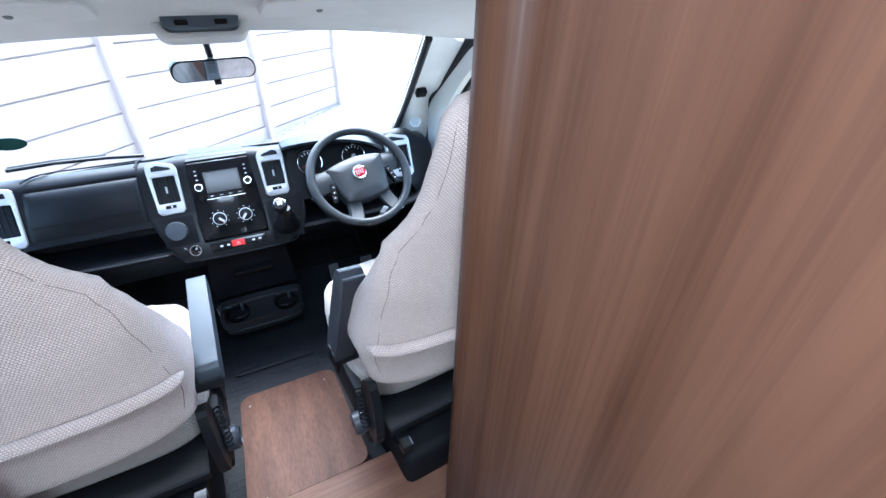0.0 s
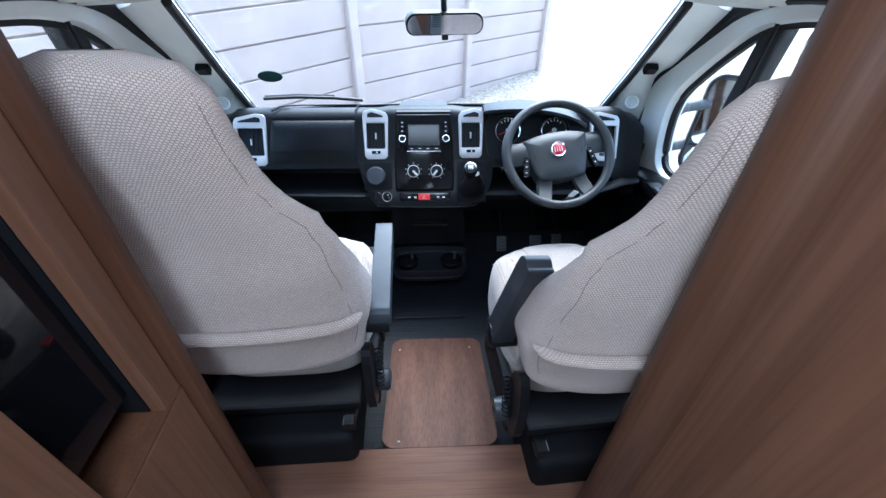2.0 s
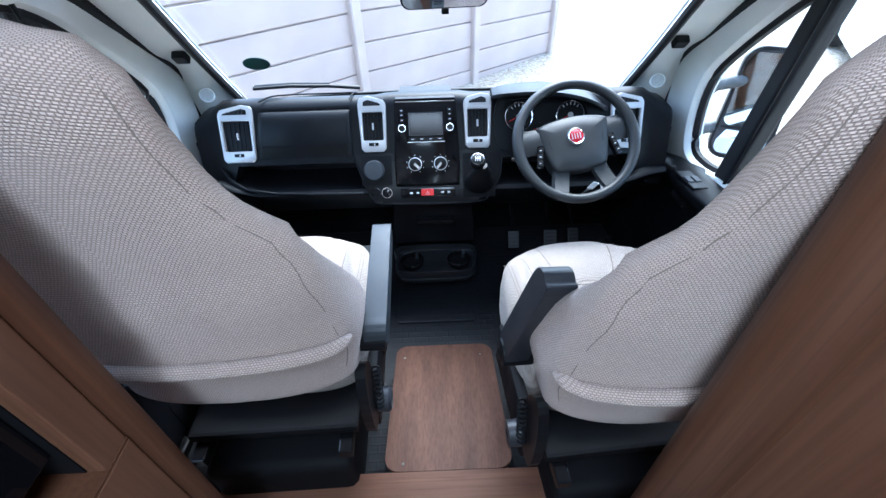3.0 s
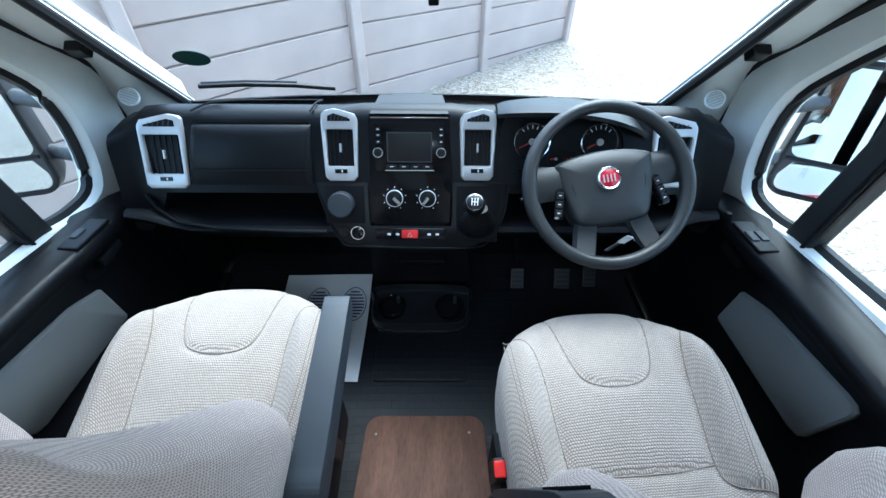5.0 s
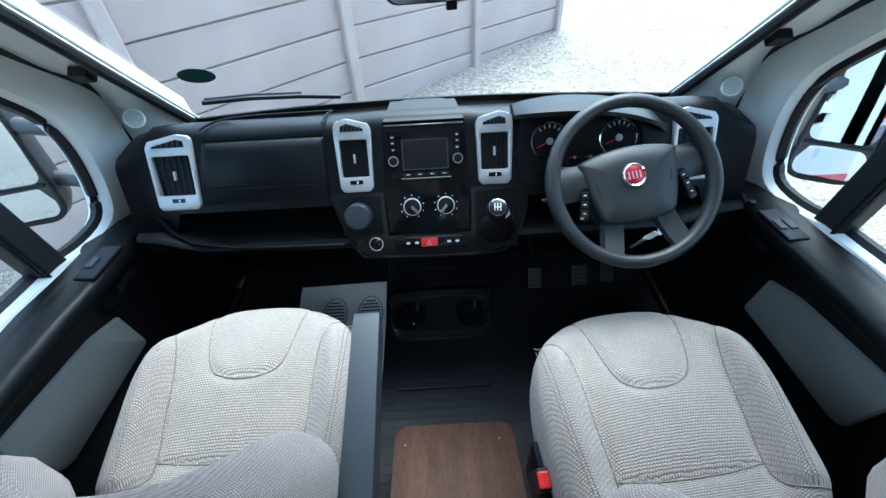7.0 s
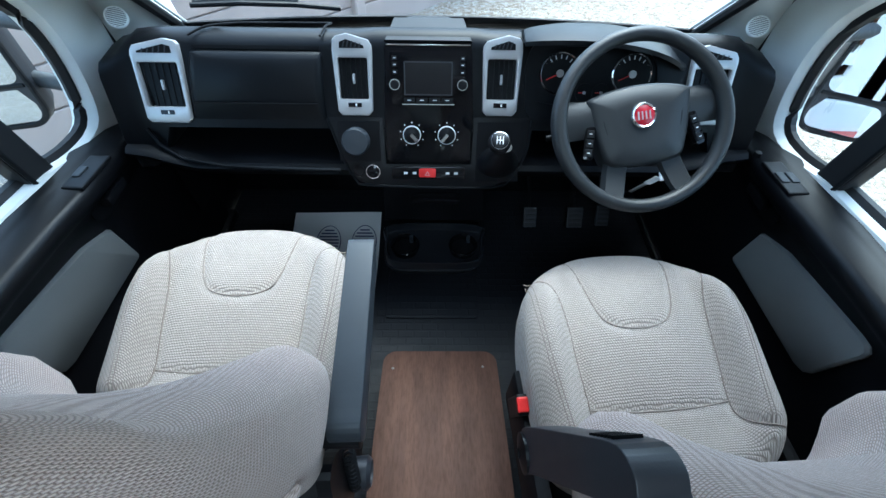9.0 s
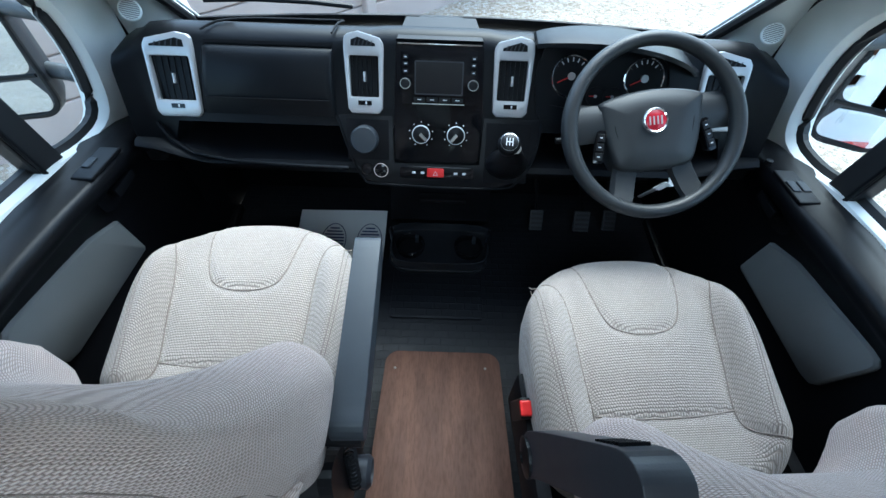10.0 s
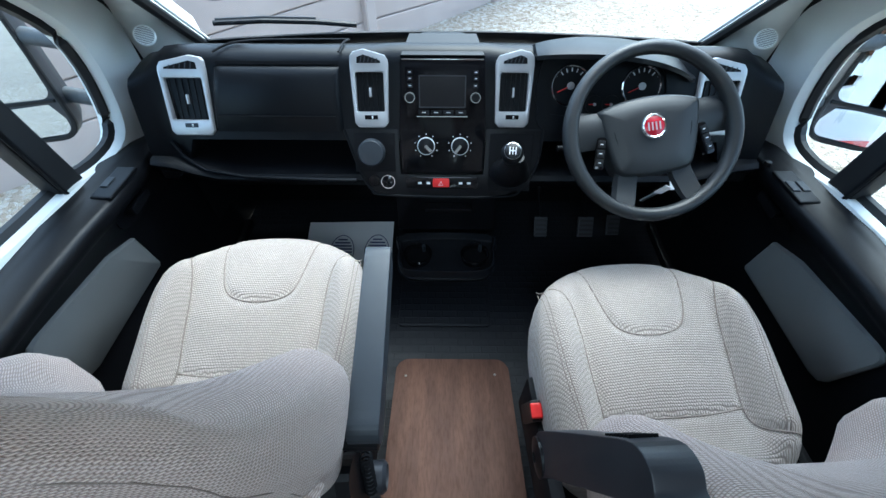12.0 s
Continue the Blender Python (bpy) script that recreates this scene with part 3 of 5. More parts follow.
wiper("wiper", [tuple(on_screen(f, g) + Vector((0, 0.02, 0.012))) for f, g in ((0.03, 0.105), (0.12, 0.100), (0.22, 0.070), (0.30, 0.03))])


# doors
def door(s, name, wname):
    X = lambda x: side_x(s, x)
    root = thing(name, Matrix.Identity(4), "black and grey cab door with pale grey window frame, closed", "door", "cab doors", "structure")
    win = [(2.205, 0.675), (2.222, 0.80), (2.195, 0.905), (2.115, 1.00), (2.0, 1.11), (1.90, 1.19), (1.80, 1.232), (1.65, 1.262), (1.40, 1.285), (1.12, 1.28), (1.04, 1.20), (1.02, 0.745), (1.30, 0.71), (1.60, 0.675), (1.80, 0.652), (1.95, 0.638), (2.06, 0.615), (2.16, 0.618)]
    rim = [(2.385, 0.60), (2.40, 0.80), (2.355, 0.92), (2.22, 1.035), (2.07, 1.155), (1.96, 1.235), (1.83, 1.285), (1.66, 1.315), (1.40, 1.335), (1.02, 1.34), (0.94, 1.25), (0.94, 0.70), (1.30, 0.66), (1.60, 0.63), (1.80, 0.61), (1.95, 0.59), (2.10, 0.555), (2.28, 0.52)]
    a, b = spline(win, 3, True), spline(rim, 3, True)
    x_of = lambda z: -0.895 + 0.05 * max(0, z - 0.65)
    f_in = lambda o, d: [(X(x_of(z) + d), y, z) for y, z in o]
    g = lambda o, c, m: [(y * (1 - m) + c[0] * m, z * (1 - m) + c[1] * m) for y, z in o]
    cen = (1.70, 0.90)
    loops = [f_in(a, -0.075), f_in(a, -0.03), f_in(g(a, cen, -0.02), -0.012), f_in(g(b, cen, 0.03), 0.0), f_in(b, -0.012), f_in(b, -0.09), f_in(a, -0.075)]
    bm = rings(loops, cap=False)
    bmesh.ops.remove_doubles(bm, verts=bm.verts, dist=1e-6)
    part("window_frame", bm, M["grey_trim"], root, "pale grey window surround", 50)
    part("window_seal", tube(f_in(a, -0.05), 0.016, 6, True), M["rubber"], root, "black rubber seal")
    part("door_seal", tube(f_in(g(b, cen, -0.014), -0.006), 0.026, 8, True), M["rubber"], root, "black rubber seal")
    pane = rings([f_in(a, -0.062), f_in(a, -0.058)])
    win_ob = part("pane", pane, M["glass"], root, "clear door window")
    win_ob.visible_shadow = False
    part("divider", prism([(1.99, 0.62), (1.912, 0.62), (1.825, 1.24), (1.908, 1.22)], X(-0.96), X(-0.915), "x", 0.008), M["rubber"], root, "black upright window bar")
    part("divider_strip", tube([(X(-0.912), 1.918, 0.63), (X(-0.892), 1.832, 1.225)], 0.006, 6), M["black"], root)
    # lower panel with the sloping armrest ledge
    loops = []
    for y, zt, xi in ((2.42, 0.50, 0.0), (2.30, 0.548, 0.015), (2.18, 0.585, 0.045), (2.05, 0.605, 0.065), (1.92, 0.618, 0.075), (1.80, 0.632, 0.075), (1.65, 0.640, 0.072), (1.40, 0.645, 0.07), (1.0, 0.65, 0.07)):
        x0 = -0.885
        ledge = x0 + xi
        loops.append([(X(p), y, z) for p, z in ((x0 - 0.06, zt + 0.012), (x0 - 0.005, zt + 0.010), (x0 + 0.006, zt + 0.007), (x0 + 0.015, zt + 0.004), (ledge - 0.012, zt), (ledge, zt - 0.010), (ledge + 0.002, zt - 0.028), (ledge - 0.012, zt - 0.055),
                                                (x0 + 0.012, zt - 0.10), (x0, zt - 0.16), (x0 + 0.004, 0.20), (x0 + 0.03, 0.06), (x0 + 0.03, -0.05), (x0 - 0.06, -0.05))])
    part("door_panel", rings(loops), M["black"], root, "black grained door panel with armrest", 45)
    ins = [(1.950, 0.436), (1.85, 0.474), (1.59, 0.518), (1.565, 0.518), (1.554, 0.508), (1.553, 0.493), (1.578, 0.345), (1.590, 0.326), (1.62, 0.315), (1.96, 0.297), (1.967, 0.305)]
    part("insert", rings([[(X(-0.90), y, z) for y, z in ins], [(X(-0.874), y, z) for y, z in ins], [(X(-0.868), 1.74 + (y - 1.74) * 0.97, 0.45 + (z - 0.45) * 0.94) for y, z in ins]]), M["grey_panel"], root, "grey cloth door insert", 40)
    hd = thing_part("door_handle", root, M["black"], box(-0.016, 0.016, -0.045, 0.045, -0.014, 0.014, 0.008), "black pull handle")
    hd.matrix_basis = pose(X(-0.855), 2.02, 0.515, 0, 0, 0)
    cup = part("handle_recess", prism(spline([(2.10, 0.50), (2.08, 0.54), (2.0, 0.545), (1.94, 0.52), (1.95, 0.475), (2.04, 0.465)], 4, True), X(-0.888), X(-0.872), "x"), M["dark"], root)
    sw = part("switch_panel", box(-0.026, 0.026, -0.07, 0.06, -0.004, 0.006, 0.004), M["black"], root)
    sw.matrix_basis = pose(X(-0.838), 1.985, 0.615, -4, 0, 0)
    for k in range(2 if s > 0 else 1):
        b = part("window_switch", box(-0.010, 0.010, -0.02, 0.02, 0.004, 0.010, 0.003), M["arm"], sw)
        b.location = (-0.012 + 0.026 * k, -0.01, 0)
    if s > 0:
        kn = part("mirror_knob", lathe([(0.0005, 0.012), (0.009, 0.011), (0.011, 0.0)], 14), M["black"], root)
        kn.location = (X(-0.828), 2.09, 0.60)
    return root


def thing_part(name, parent, mat, bm, label=""):
    return part(name, bm, mat, parent, label, 40)


door(-1, "door_1", "window_2")
door(1, "door_2", "window_3")


def wing_mirror(s):
    X = lambda x: side_x(s, x)
    root = thing("wing_mirror", Matrix.Identity(4), "large black door mirror with two glass panes", "mirror", "door mirrors")
    yaw = 14 if s < 0 else -26
    m = pose(-1.27 if s < 0 else X(-1.21), 2.32, 0.725, -9, 0, yaw)
    shape = [(x * (1 - 0.10 * z / 0.2), z) for x, z in round_rect(0.20, 0.42, 0.06, 6)]
    h = part("housing", rings([[(x * k, y, z * k) for x, z in shape] for y, k in ((0.0, 1.0), (0.04, 1.0), (0.09, 0.9), (0.12, 0.7))]), M["arm_dark"], root, "black mirror housing", 40)
    h.matrix_basis = m
    bez = part("bezel", frame_ring([(x * 1.01, z * 1.01) for x, z in shape], [(x * 0.9, z * 0.94) for x, z in shape], -0.006, 0.01, "y", 0.003), M["black"], root)
    bez.matrix_basis = m
    up = part("mirror_glass", prism(round_rect(0.172, 0.27, 0.03, 5, 0, 0.055), -0.001, 0.006, "y"), M["door_mirror"], root, "main mirror glass")
    up.matrix_basis = m
    lo = part("lower_glass", prism(round_rect(0.172, 0.095, 0.03, 5, 0, -0.145), -0.001, 0.006, "y"), M["door_mirror"], root, "wide-angle mirror glass")
    lo.matrix_basis = m @ pose(0, 0, 0, -2, 0, -s * 4)
    bar = part("bar", box(-0.088, 0.088, -0.005, 0.002, -0.092, -0.082, 0.002), M["black"], root)
    bar.matrix_basis = m
    for z in (0.62, 0.80):
        part("arm", tube([(X(-0.96), 2.30, z - 0.02), (X(-1.05), 2.36, z), (X(-1.18), 2.38, z + 0.01)], 0.024, 10), M["mirror_arm"], root, "grey mirror arm", 40)
    return root


wing_mirror(-1)
wing_mirror(1)

# living area: walls that close the place
gate = thing("yard_gate", pose(9.3, 16.0, GROUND, 0, 0, 0), "turquoise steel railing gate across the yard", "gate")
part("frame", frame_ring([(-1.2, 0.0), (1.2, 0.0), (1.2, 1.9), (-1.2, 1.9)], [(-1.1, 0.1), (1.1, 0.1), (1.1, 1.8), (-1.1, 1.8)], -0.04, 0.04, "y"), M["turquoise"], gate)
for k in range(14):
    part("rail", box(-1.03 + 0.155 * k, -0.99 + 0.155 * k, -0.02, 0.02, 0.1, 1.8), M["turquoise"], gate)
setting("wall_back", box(-1.15, 1.20, -2.66, -2.6, -0.1, 2.05), M["cream_wall"], "plain cream rear wall", "wall")
# side walls out of view, with openings added for the two fill lamps
bm = box(-1.16, -1.10, -2.6, -1.15, -0.1, 2.0)
for a in ((-1.16, -1.10, -0.35, 1.06, -0.1, 2.0), (-1.16, -1.10, -1.15, -0.35, -0.1, 1.0), (-1.16, -1.10, -1.15, -0.35, 1.5, 2.0)):
    box(*a, bm=bm)
setting("wall_left", bm, M["cream_wall"], "cream side wall with an added opening behind the fill lamp", "wall")
bm = box(1.14, 1.20, -1.6, 1.06, -0.1, 2.0)
for a in ((1.14, 1.20, -2.6, -2.5, -0.1, 2.0), (1.14, 1.20, -2.5, -1.6, -0.1, 1.0), (1.14, 1.20, -2.5, -1.6, 1.5, 2.0)):
    box(*a, bm=bm)
setting("wall_right", bm, M["cream_wall"], "cream side wall with an added opening behind the fill lamp", "wall")
bm = box(-1.16, 1.20, -2.6, 0.05, 2.0, 2.06)
for a in ((-1.16, 1.20, 0.65, 1.25, 2.0, 2.06), (-1.16, -0.3, 0.05, 0.65, 2.0, 2.06), (0.3, 1.20, 0.05, 0.65, 2.0, 2.06)):
    box(*a, bm=bm)
setting("ceiling", bm, M["headliner"], "pale ceiling of the living area with a rooflight", "ceiling")
# outer skins with the coloured stripe
for s in (-1, 1):
    X = lambda x: side_x(s, x)
    sk = setting("wall_outer_left" if s < 0 else "wall_outer_right", box(*sorted((X(-1.19), X(-1.165))), -2.66, 1.06, -0.45, 2.06), M["body_white"], "white coachbuilt side wall with slate and red stripes", "wall")
    part("stripe", box(*sorted((X(-1.194), X(-1.19))), -2.66, 1.06, 0.30, 0.62), M["body_blue"], sk, "slate blue stripe")
    part("stripe", box(*sorted((X(-1.195), X(-1.19))), -2.66, 1.06, 0.66, 0.71), M["body_red"], sk, "red stripe")
    part("outer_front", box(*sorted((X(-0.97), X(-1.19))), 1.03, 1.06, -0.45, 2.06), M["body_white"], sk)
    part("cab_skin", box(*sorted((X(-0.985), X(-0.955))), 0.90, 2.45, -0.40, 0.60, 0.01), M["body_white"], sk)
    part("stripe", box(*sorted((X(-0.990), X(-0.985))), 0.90, 2.45, 0.10, 0.38), M["body_blue"], sk, "slate blue stripe")
    part("stripe", box(*sorted((X(-0.990), X(-0.985))), 0.90, 2.45, 0.42, 0.47), M["body_red"], sk, "red stripe")

# right-hand partition: tall walnut panel with a rounded dark edge
panel = setting("wall_partition_right", box(0.445, 0.475, -0.35, 1.03, LIVING_FLOOR, 2.0, 0.001), M["wood"], "tall walnut laminate cupboard side beside the cab", "wall")
edge = [(0.478, 1.045), (0.470, 1.062), (0.447, 1.074), (0.418, 1.074), (0.400, 1.060), (0.394, 1.036), (0.402, 1.012), (0.425, 0.992), (0.445, 0.975), (0.478, 0.975)]
part("edging", prism(edge, LIVING_FLOOR, 2.0), M["wood_dark"], panel, "rounded dark walnut edge post", 50)
setting("wall_closet_right", box(0.476, 1.14, 0.985, 1.03, LIVING_FLOOR, 2.0), M["wood"], "walnut bulkhead behind the driver seat", "wall")

# left-hand tall unit with a black glass oven in a framed recess
post = setting("wall_partition_left", prism([(-0.405, 1.062), (-0.408, 1.074), (-0.43, 1.078), (-0.52, 1.078), (-0.52, 1.0485), (-0.425, 1.0485), (-0.408, 1.052)], LIVING_FLOOR, 2.0), M["wood_dark"], "dark walnut partition post", "wall", 50)
setting("wall_closet_left", box(-1.10, -0.52, 1.035, 1.074, LIVING_FLOOR, 2.0), M["wood"], "walnut bulkhead behind the passenger seat", "wall")


def left_unit():
    root = thing("tall_unit", Matrix.Identity(4), "tall walnut cupboard unit with a black glass front in a recess", "cupboard")
    part("carcass", box(-1.098, -0.56, 0.35, 1.03, LIVING_FLOOR, 2.0), M["wood_dark"], root)
    part("lower_door", box(-0.456, -0.428, 0.784, 1.047, LIVING_FLOOR + 0.02, 0.800, 0.0025), M["wood"], root, "walnut cupboard door")
    part("ledge", box(-0.56, -0.4285, 0.784, 1.047, 0.800, 0.806, 0.001), M["wood_dark"], root, "pale edged recess ledge")
    part("front_stile", box(-0.456, -0.430, 0.998, 1.047, 0.806, 2.0, 0.0025), M["wood"], root)
    part("rear_stile", box(-0.456, -0.430, 0.784, 0.850, 0.806, 2.0, 0.0025), M["wood"], root)
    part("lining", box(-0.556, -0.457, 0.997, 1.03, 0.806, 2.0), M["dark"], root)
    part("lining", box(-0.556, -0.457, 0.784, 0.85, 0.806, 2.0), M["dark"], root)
    part("black_glass", box(-0.482, -0.470, 0.851, 0.996, 0.86, 1.95, 0.002), M["oven"], root, "glossy black glass front")
    part("side_door", box(-0.456, -0.428, 0.36, 0.776, LIVING_FLOOR + 0.02, 1.98, 0.0025), M["wood"], root, "walnut cupboard door")
    return root


left_unit()


# ---- seats ----
def backrest_width(z):
    return interp(z, [(0.535, 0.225), (0.565, 0.262), (0.70, 0.287), (0.84, 0.274), (0.95, 0.256), (1.01, 0.235), (1.07, 0.185), (1.12, 0.158), (1.20, 0.145), (1.26, 0.138), (1.30, 0.11), (1.318, 0.05)])


def backrest_point(a, z):
    """A point of the backrest's skin at height z and angle a; 0 is its right side, 90 degrees its front."""
    w = backrest_width(z)
    c, s = math.cos(a), math.sin(a)
    e = 0.55
    x = w * math.copysign(abs(c) ** e, c)
    u = abs(x) / max(w, 1e-6)
    d = interp(z, [(0.535, 0.035), (0.57, 0.062), (0.72, 0.078), (0.88, 0.060), (0.97, 0.048), (1.05, 0.050), (1.2, 0.052), (1.29, 0.042), (1.318, 0.012)])
    rear = interp(z, [(0.565, -0.262), (0.75, -0.280), (0.95, -0.313), (1.32, -0.372)]) - d + 0.030 * u ** 2 + 0.014 * smoothstep(0.745, 0.725, z)
    front = interp(z, [(0.535, -0.215), (0.58, -0.178), (0.62, -0.168), (0.70, -0.163), (0.78, -0.172), (0.86, -0.200), (0.92, -0.230), (1.0, -0.266), (1.1, -0.296), (1.29, -0.333), (1.318, -0.362)])
    wing = interp(z, [(0.535, 0.02), (0.58, 0.085), (0.62, 0.112), (0.67, 0.116), (0.72, 0.100), (0.80, 0.055), (0.88, 0.015), (0.96, -0.010), (1.05, 0.0)])
    front += wing * smoothstep(0.24, 0.80, u)
    front -= 0.005 * math.exp(-((u - 0.57) / 0.035) ** 2) * smoothstep(1.02, 0.96, z)
    y = (front + rear) / 2 + (front - rear) / 2 * math.copysign(abs(s) ** e, s)
    return Vector((x, y, z))


# seams of the cushion, in its own plan
SEAM_PANEL = spline([(-0.118, 0.372), (-0.108, 0.29), (-0.088, 0.205), (-0.060, 0.170), (0.0, 0.158), (0.060, 0.170), (0.088, 0.205), (0.108, 0.29), (0.118, 0.372)], 6)
SEAM_BOLSTER = spline([(0.222, 0.318), (0.180, 0.262), (0.162, 0.19), (0.155, 0.09), (0.148, 0.0), (0.158, -0.036), (0.19, -0.055), (0.235, -0.06)], 6)
SEAM_REAR = spline([(-0.148, 0.0), (-0.08, -0.008), (0.0, -0.010), (0.08, -0.008), (0.148, 0.0)], 5)
SEAM_DOUBLE = spline([(0.224, 0.30), (0.232, 0.22), (0.224, 0.10), (0.212, 0.0), (0.205, -0.055)], 6)
GROOVES = np.array(SEAM_PANEL + SEAM_BOLSTER + [(-x, y) for x, y in SEAM_BOLSTER] + SEAM_REAR)


def cushion_top(x, y):
    """The height of the seat cushion's top in its own plan."""
    v = (y - 0.085) / (0.297 if y > 0.085 else 0.235)
    n = 2.7 if v > 0 else 4.0
    r = (abs(x / 0.262) ** n + abs(v) ** n) ** (1 / n)
    u = abs(x) / 0.262
    z = 0.452 + 0.054 * smoothstep(-0.06, 0.27, y) - 0.006 * smoothstep(0.28, 0.37, y)
    z += 0.038 * smoothstep(0.54, 0.80, u) * smoothstep(0.36, 0.22, y) * smoothstep(-0.13, -0.03, y)
    z += 0.006 * (1 - min(1, u / 0.6) ** 2) * smoothstep(-0.02, 0.06, y)
    t = max(0.0, min(1.0, (r - 0.76) / 0.24))
    z -= 0.062 * (1 - math.sqrt(max(0.0, 1 - t * t)))
    d = math.sqrt(float(np.min(np.sum((GROOVES - (x, y)) ** 2, axis=1))))
    return z - 0.0060 * math.exp(-(d / 0.010) ** 2)


def cushion_point(r, a):
    """A point of the seat cushion's top; r from 0 in the middle to 1 at the rim."""
    c, s = math.cos(a), math.sin(a)
    e = 2 / 2.7 if s > 0 else 0.5
    x = 0.262 * r * math.copysign(abs(c) ** e, c)
    y = 0.085 + (0.297 if s > 0 else 0.235) * r * math.copysign(abs(s) ** e, s)
    return Vector((x, y, cushion_top(x, y)))


def cushion_at(x, y):
    return Vector((x, y, cushion_top(x, y)))


def seat(m, side, raised, label):
    """Captain's seat on a swivel base. side: where the one armrest hangs (1 right, -1 left)."""
    root = thing("cab_seat", m, label, "seat", "cab seats")
    A = [2 * math.pi * k / 56 for k in range(56)]
    zs = [0.535, 0.540, 0.550, 0.565, 0.59, 0.62, 0.65, 0.675, 0.70, 0.725, 0.735, 0.745, 0.78, 0.84, 0.89, 0.93, 0.965, 0.995, 1.02, 1.045, 1.07, 1.095, 1.125, 1.16, 1.20, 1.235, 1.265, 1.285, 1.30, 1.31, 1.318]
    skin = [[backrest_point(a, z) for a in A] for z in zs]
    along = []
    for row in skin:  # metres round the cover from the middle of the back
        d = [0.0] * 56
        for step in (1, -1):
            for i in range(1, 29):
                k = (42 + step * i) % 56
                d[k] = step * (abs(d[(k - step) % 56]) + (row[k] - row[(k - step) % 56]).length)
        along += [abs(x) for x in d]
    rise = [[0.0] * 56]
    for low, high in zip(skin, skin[1:]):
        rise.append([r + (a - b).length for r, a, b in zip(rise[-1], high, low)])
    rise = sum(rise, [])
    bm = rings(skin)
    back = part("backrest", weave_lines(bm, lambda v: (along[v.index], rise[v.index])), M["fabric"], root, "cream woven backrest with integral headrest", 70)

    def seam(name, pts, r=0.0017, mat="seam", on=None):
        return part(name, tube(pts, r, 6), M[mat], on or back)

    # welt across the back and seams down its sides
    welt = [backrest_point(radians(a), 0.745 + 0.018 * math.cos(radians(a - 270) * 2)) + Vector((0, -0.010, 0)) for a in range(200, 342, 6)]
    part("welt", weave_lines(tube(welt, 0.015, 10, taper=[0.3] + [0.7] + [1] * (len(welt) - 4) + [0.7, 0.3]), lambda v: (v.co.x, 0.0094 * abs(v.index % 10 - 5))), M["fabric"], back, "padded fold across the back", 60)
    for a in (213, 327):
        seam("seam", [backrest_point(radians(a), z) for z in np.linspace(0.60, 1.27, 30)], 0.0009)
    # cushion
    R = [0.015] + [k / 34 for k in range(1, 34)] + [0.985, 0.995, 1.0]
    B = [2 * math.pi * k / 104 for k in range(104)]
    loops = [[cushion_point(r, a) for a in B] for r in R]
    rim = loops[-1]
    for f, grow in ((0.25, 1.012), (0.6, 1.008), (0.88, 0.985), (0.97, 0.94), (1.0, 0.7)):
        loops.append([Vector((p.x * grow, 0.085 + (p.y - 0.085) * grow, p.z + (0.318 - p.z) * f)) for p in rim])
    cush = part("cushion", weave_lines(rings(loops), lambda v: (v.co.x * (1 + max(0.0, 0.43 - v.co.z)), v.co.y - v.co.z)), M["fabric_dimmed"], root, "cream woven seat cushion with piped panels", 70)
    up = Vector((0, 0, 0.0016))
    seam("seam", [cushion_at(x, y) + up for x, y in SEAM_PANEL], on=cush)
    seam("seam", [cushion_at(x, y) + up for x, y in SEAM_REAR], on=cush)
    for sx in (-1, 1):
        seam("seam", [cushion_at(sx * x, y) + up for x, y in SEAM_BOLSTER], on=cush)
        for k in (0.0, 0.008):
            seam("seam", [cushion_at(sx * (x - k), y) for x, y in SEAM_DOUBLE], 0.0010, on=cush)
    # base: plastic box, turntable, slides, lever
    part("pedestal", box(-0.20, 0.20, -0.31, 0.22, -0.02, 0.225, 0.035, 3), M["dark"], root, "black plastic seat box", 40)
    part("turntable", lathe([(0.12, 0.222), (0.17, 0.226), (0.17, 0.25), (0.13, 0.255), (0.13, 0.285)], 32), M["dark"], root)
    part("seat_pan", box(-0.225, 0.225, -0.25, 0.30, 0.285, 0.318, 0.01), M["dark"], root)
    for sx in (-1, 1):
        part("slide_rail", box(sx * 0.19 - 0.018, sx * 0.19 + 0.018, -0.30, 0.26, 0.255, 0.287, 0.004), M["gloss_black"], root)
        part("side_cover", box(sx * 0.262 - 0.016, sx * 0.262 + 0.016, -0.21, 0.12, 0.24, 0.40, 0.012), M["dark"], root, "", 40)
        part("recliner", prism(spline([(-0.26, 0.31), (-0.19, 0.30), (-0.16, 0.40), (-0.19, 0.52), (-0.24, 0.55), (-0.27, 0.46)], 4, True), sx * 0.262 - 0.012, sx * 0.262 + 0.012, "x"), M["black"], root)
    for k in range(9):
        part("spring", lathe([(0.010, -0.004), (0.014, 0.0), (0.010, 0.004)], 10), M["dark"], root).location = (side * 0.285, -0.215 + 0.004 * k, 0.36 + 0.014 * k)
    knob = part("recline_knob", lathe([(0.012, -0.02), (0.032, -0.018), (0.034, 0.012), (0.026, 0.02)], 16, "x"), M["arm_dark"], root, "dark round recline knob", 40)
    knob.location = (side * 0.295, -0.19, 0.345)
    # armrest
    arm = part("armrest", prism(spline([(-0.005, -0.028), (0.05, -0.036), (0.25, -0.034), (0.335, -0.03), (0.362, -0.01), (0.362, 0.012), (0.356, 0.026), (0.25, 0.030), (0.05, 0.034), (-0.005, 0.036), (-0.02, 0.005)], 4, True), -0.027, 0.027, "x", 0.009, 3), M["arm"] if not raised else M["arm_dark"], root, "padded slate vinyl armrest", 45)
    arm.matrix_basis = pose(side * 0.302, -0.175, 0.600, 5, 0, 0) if not raised else pose(side * 0.293, -0.085, 0.555, 108, -side * 4, 0)
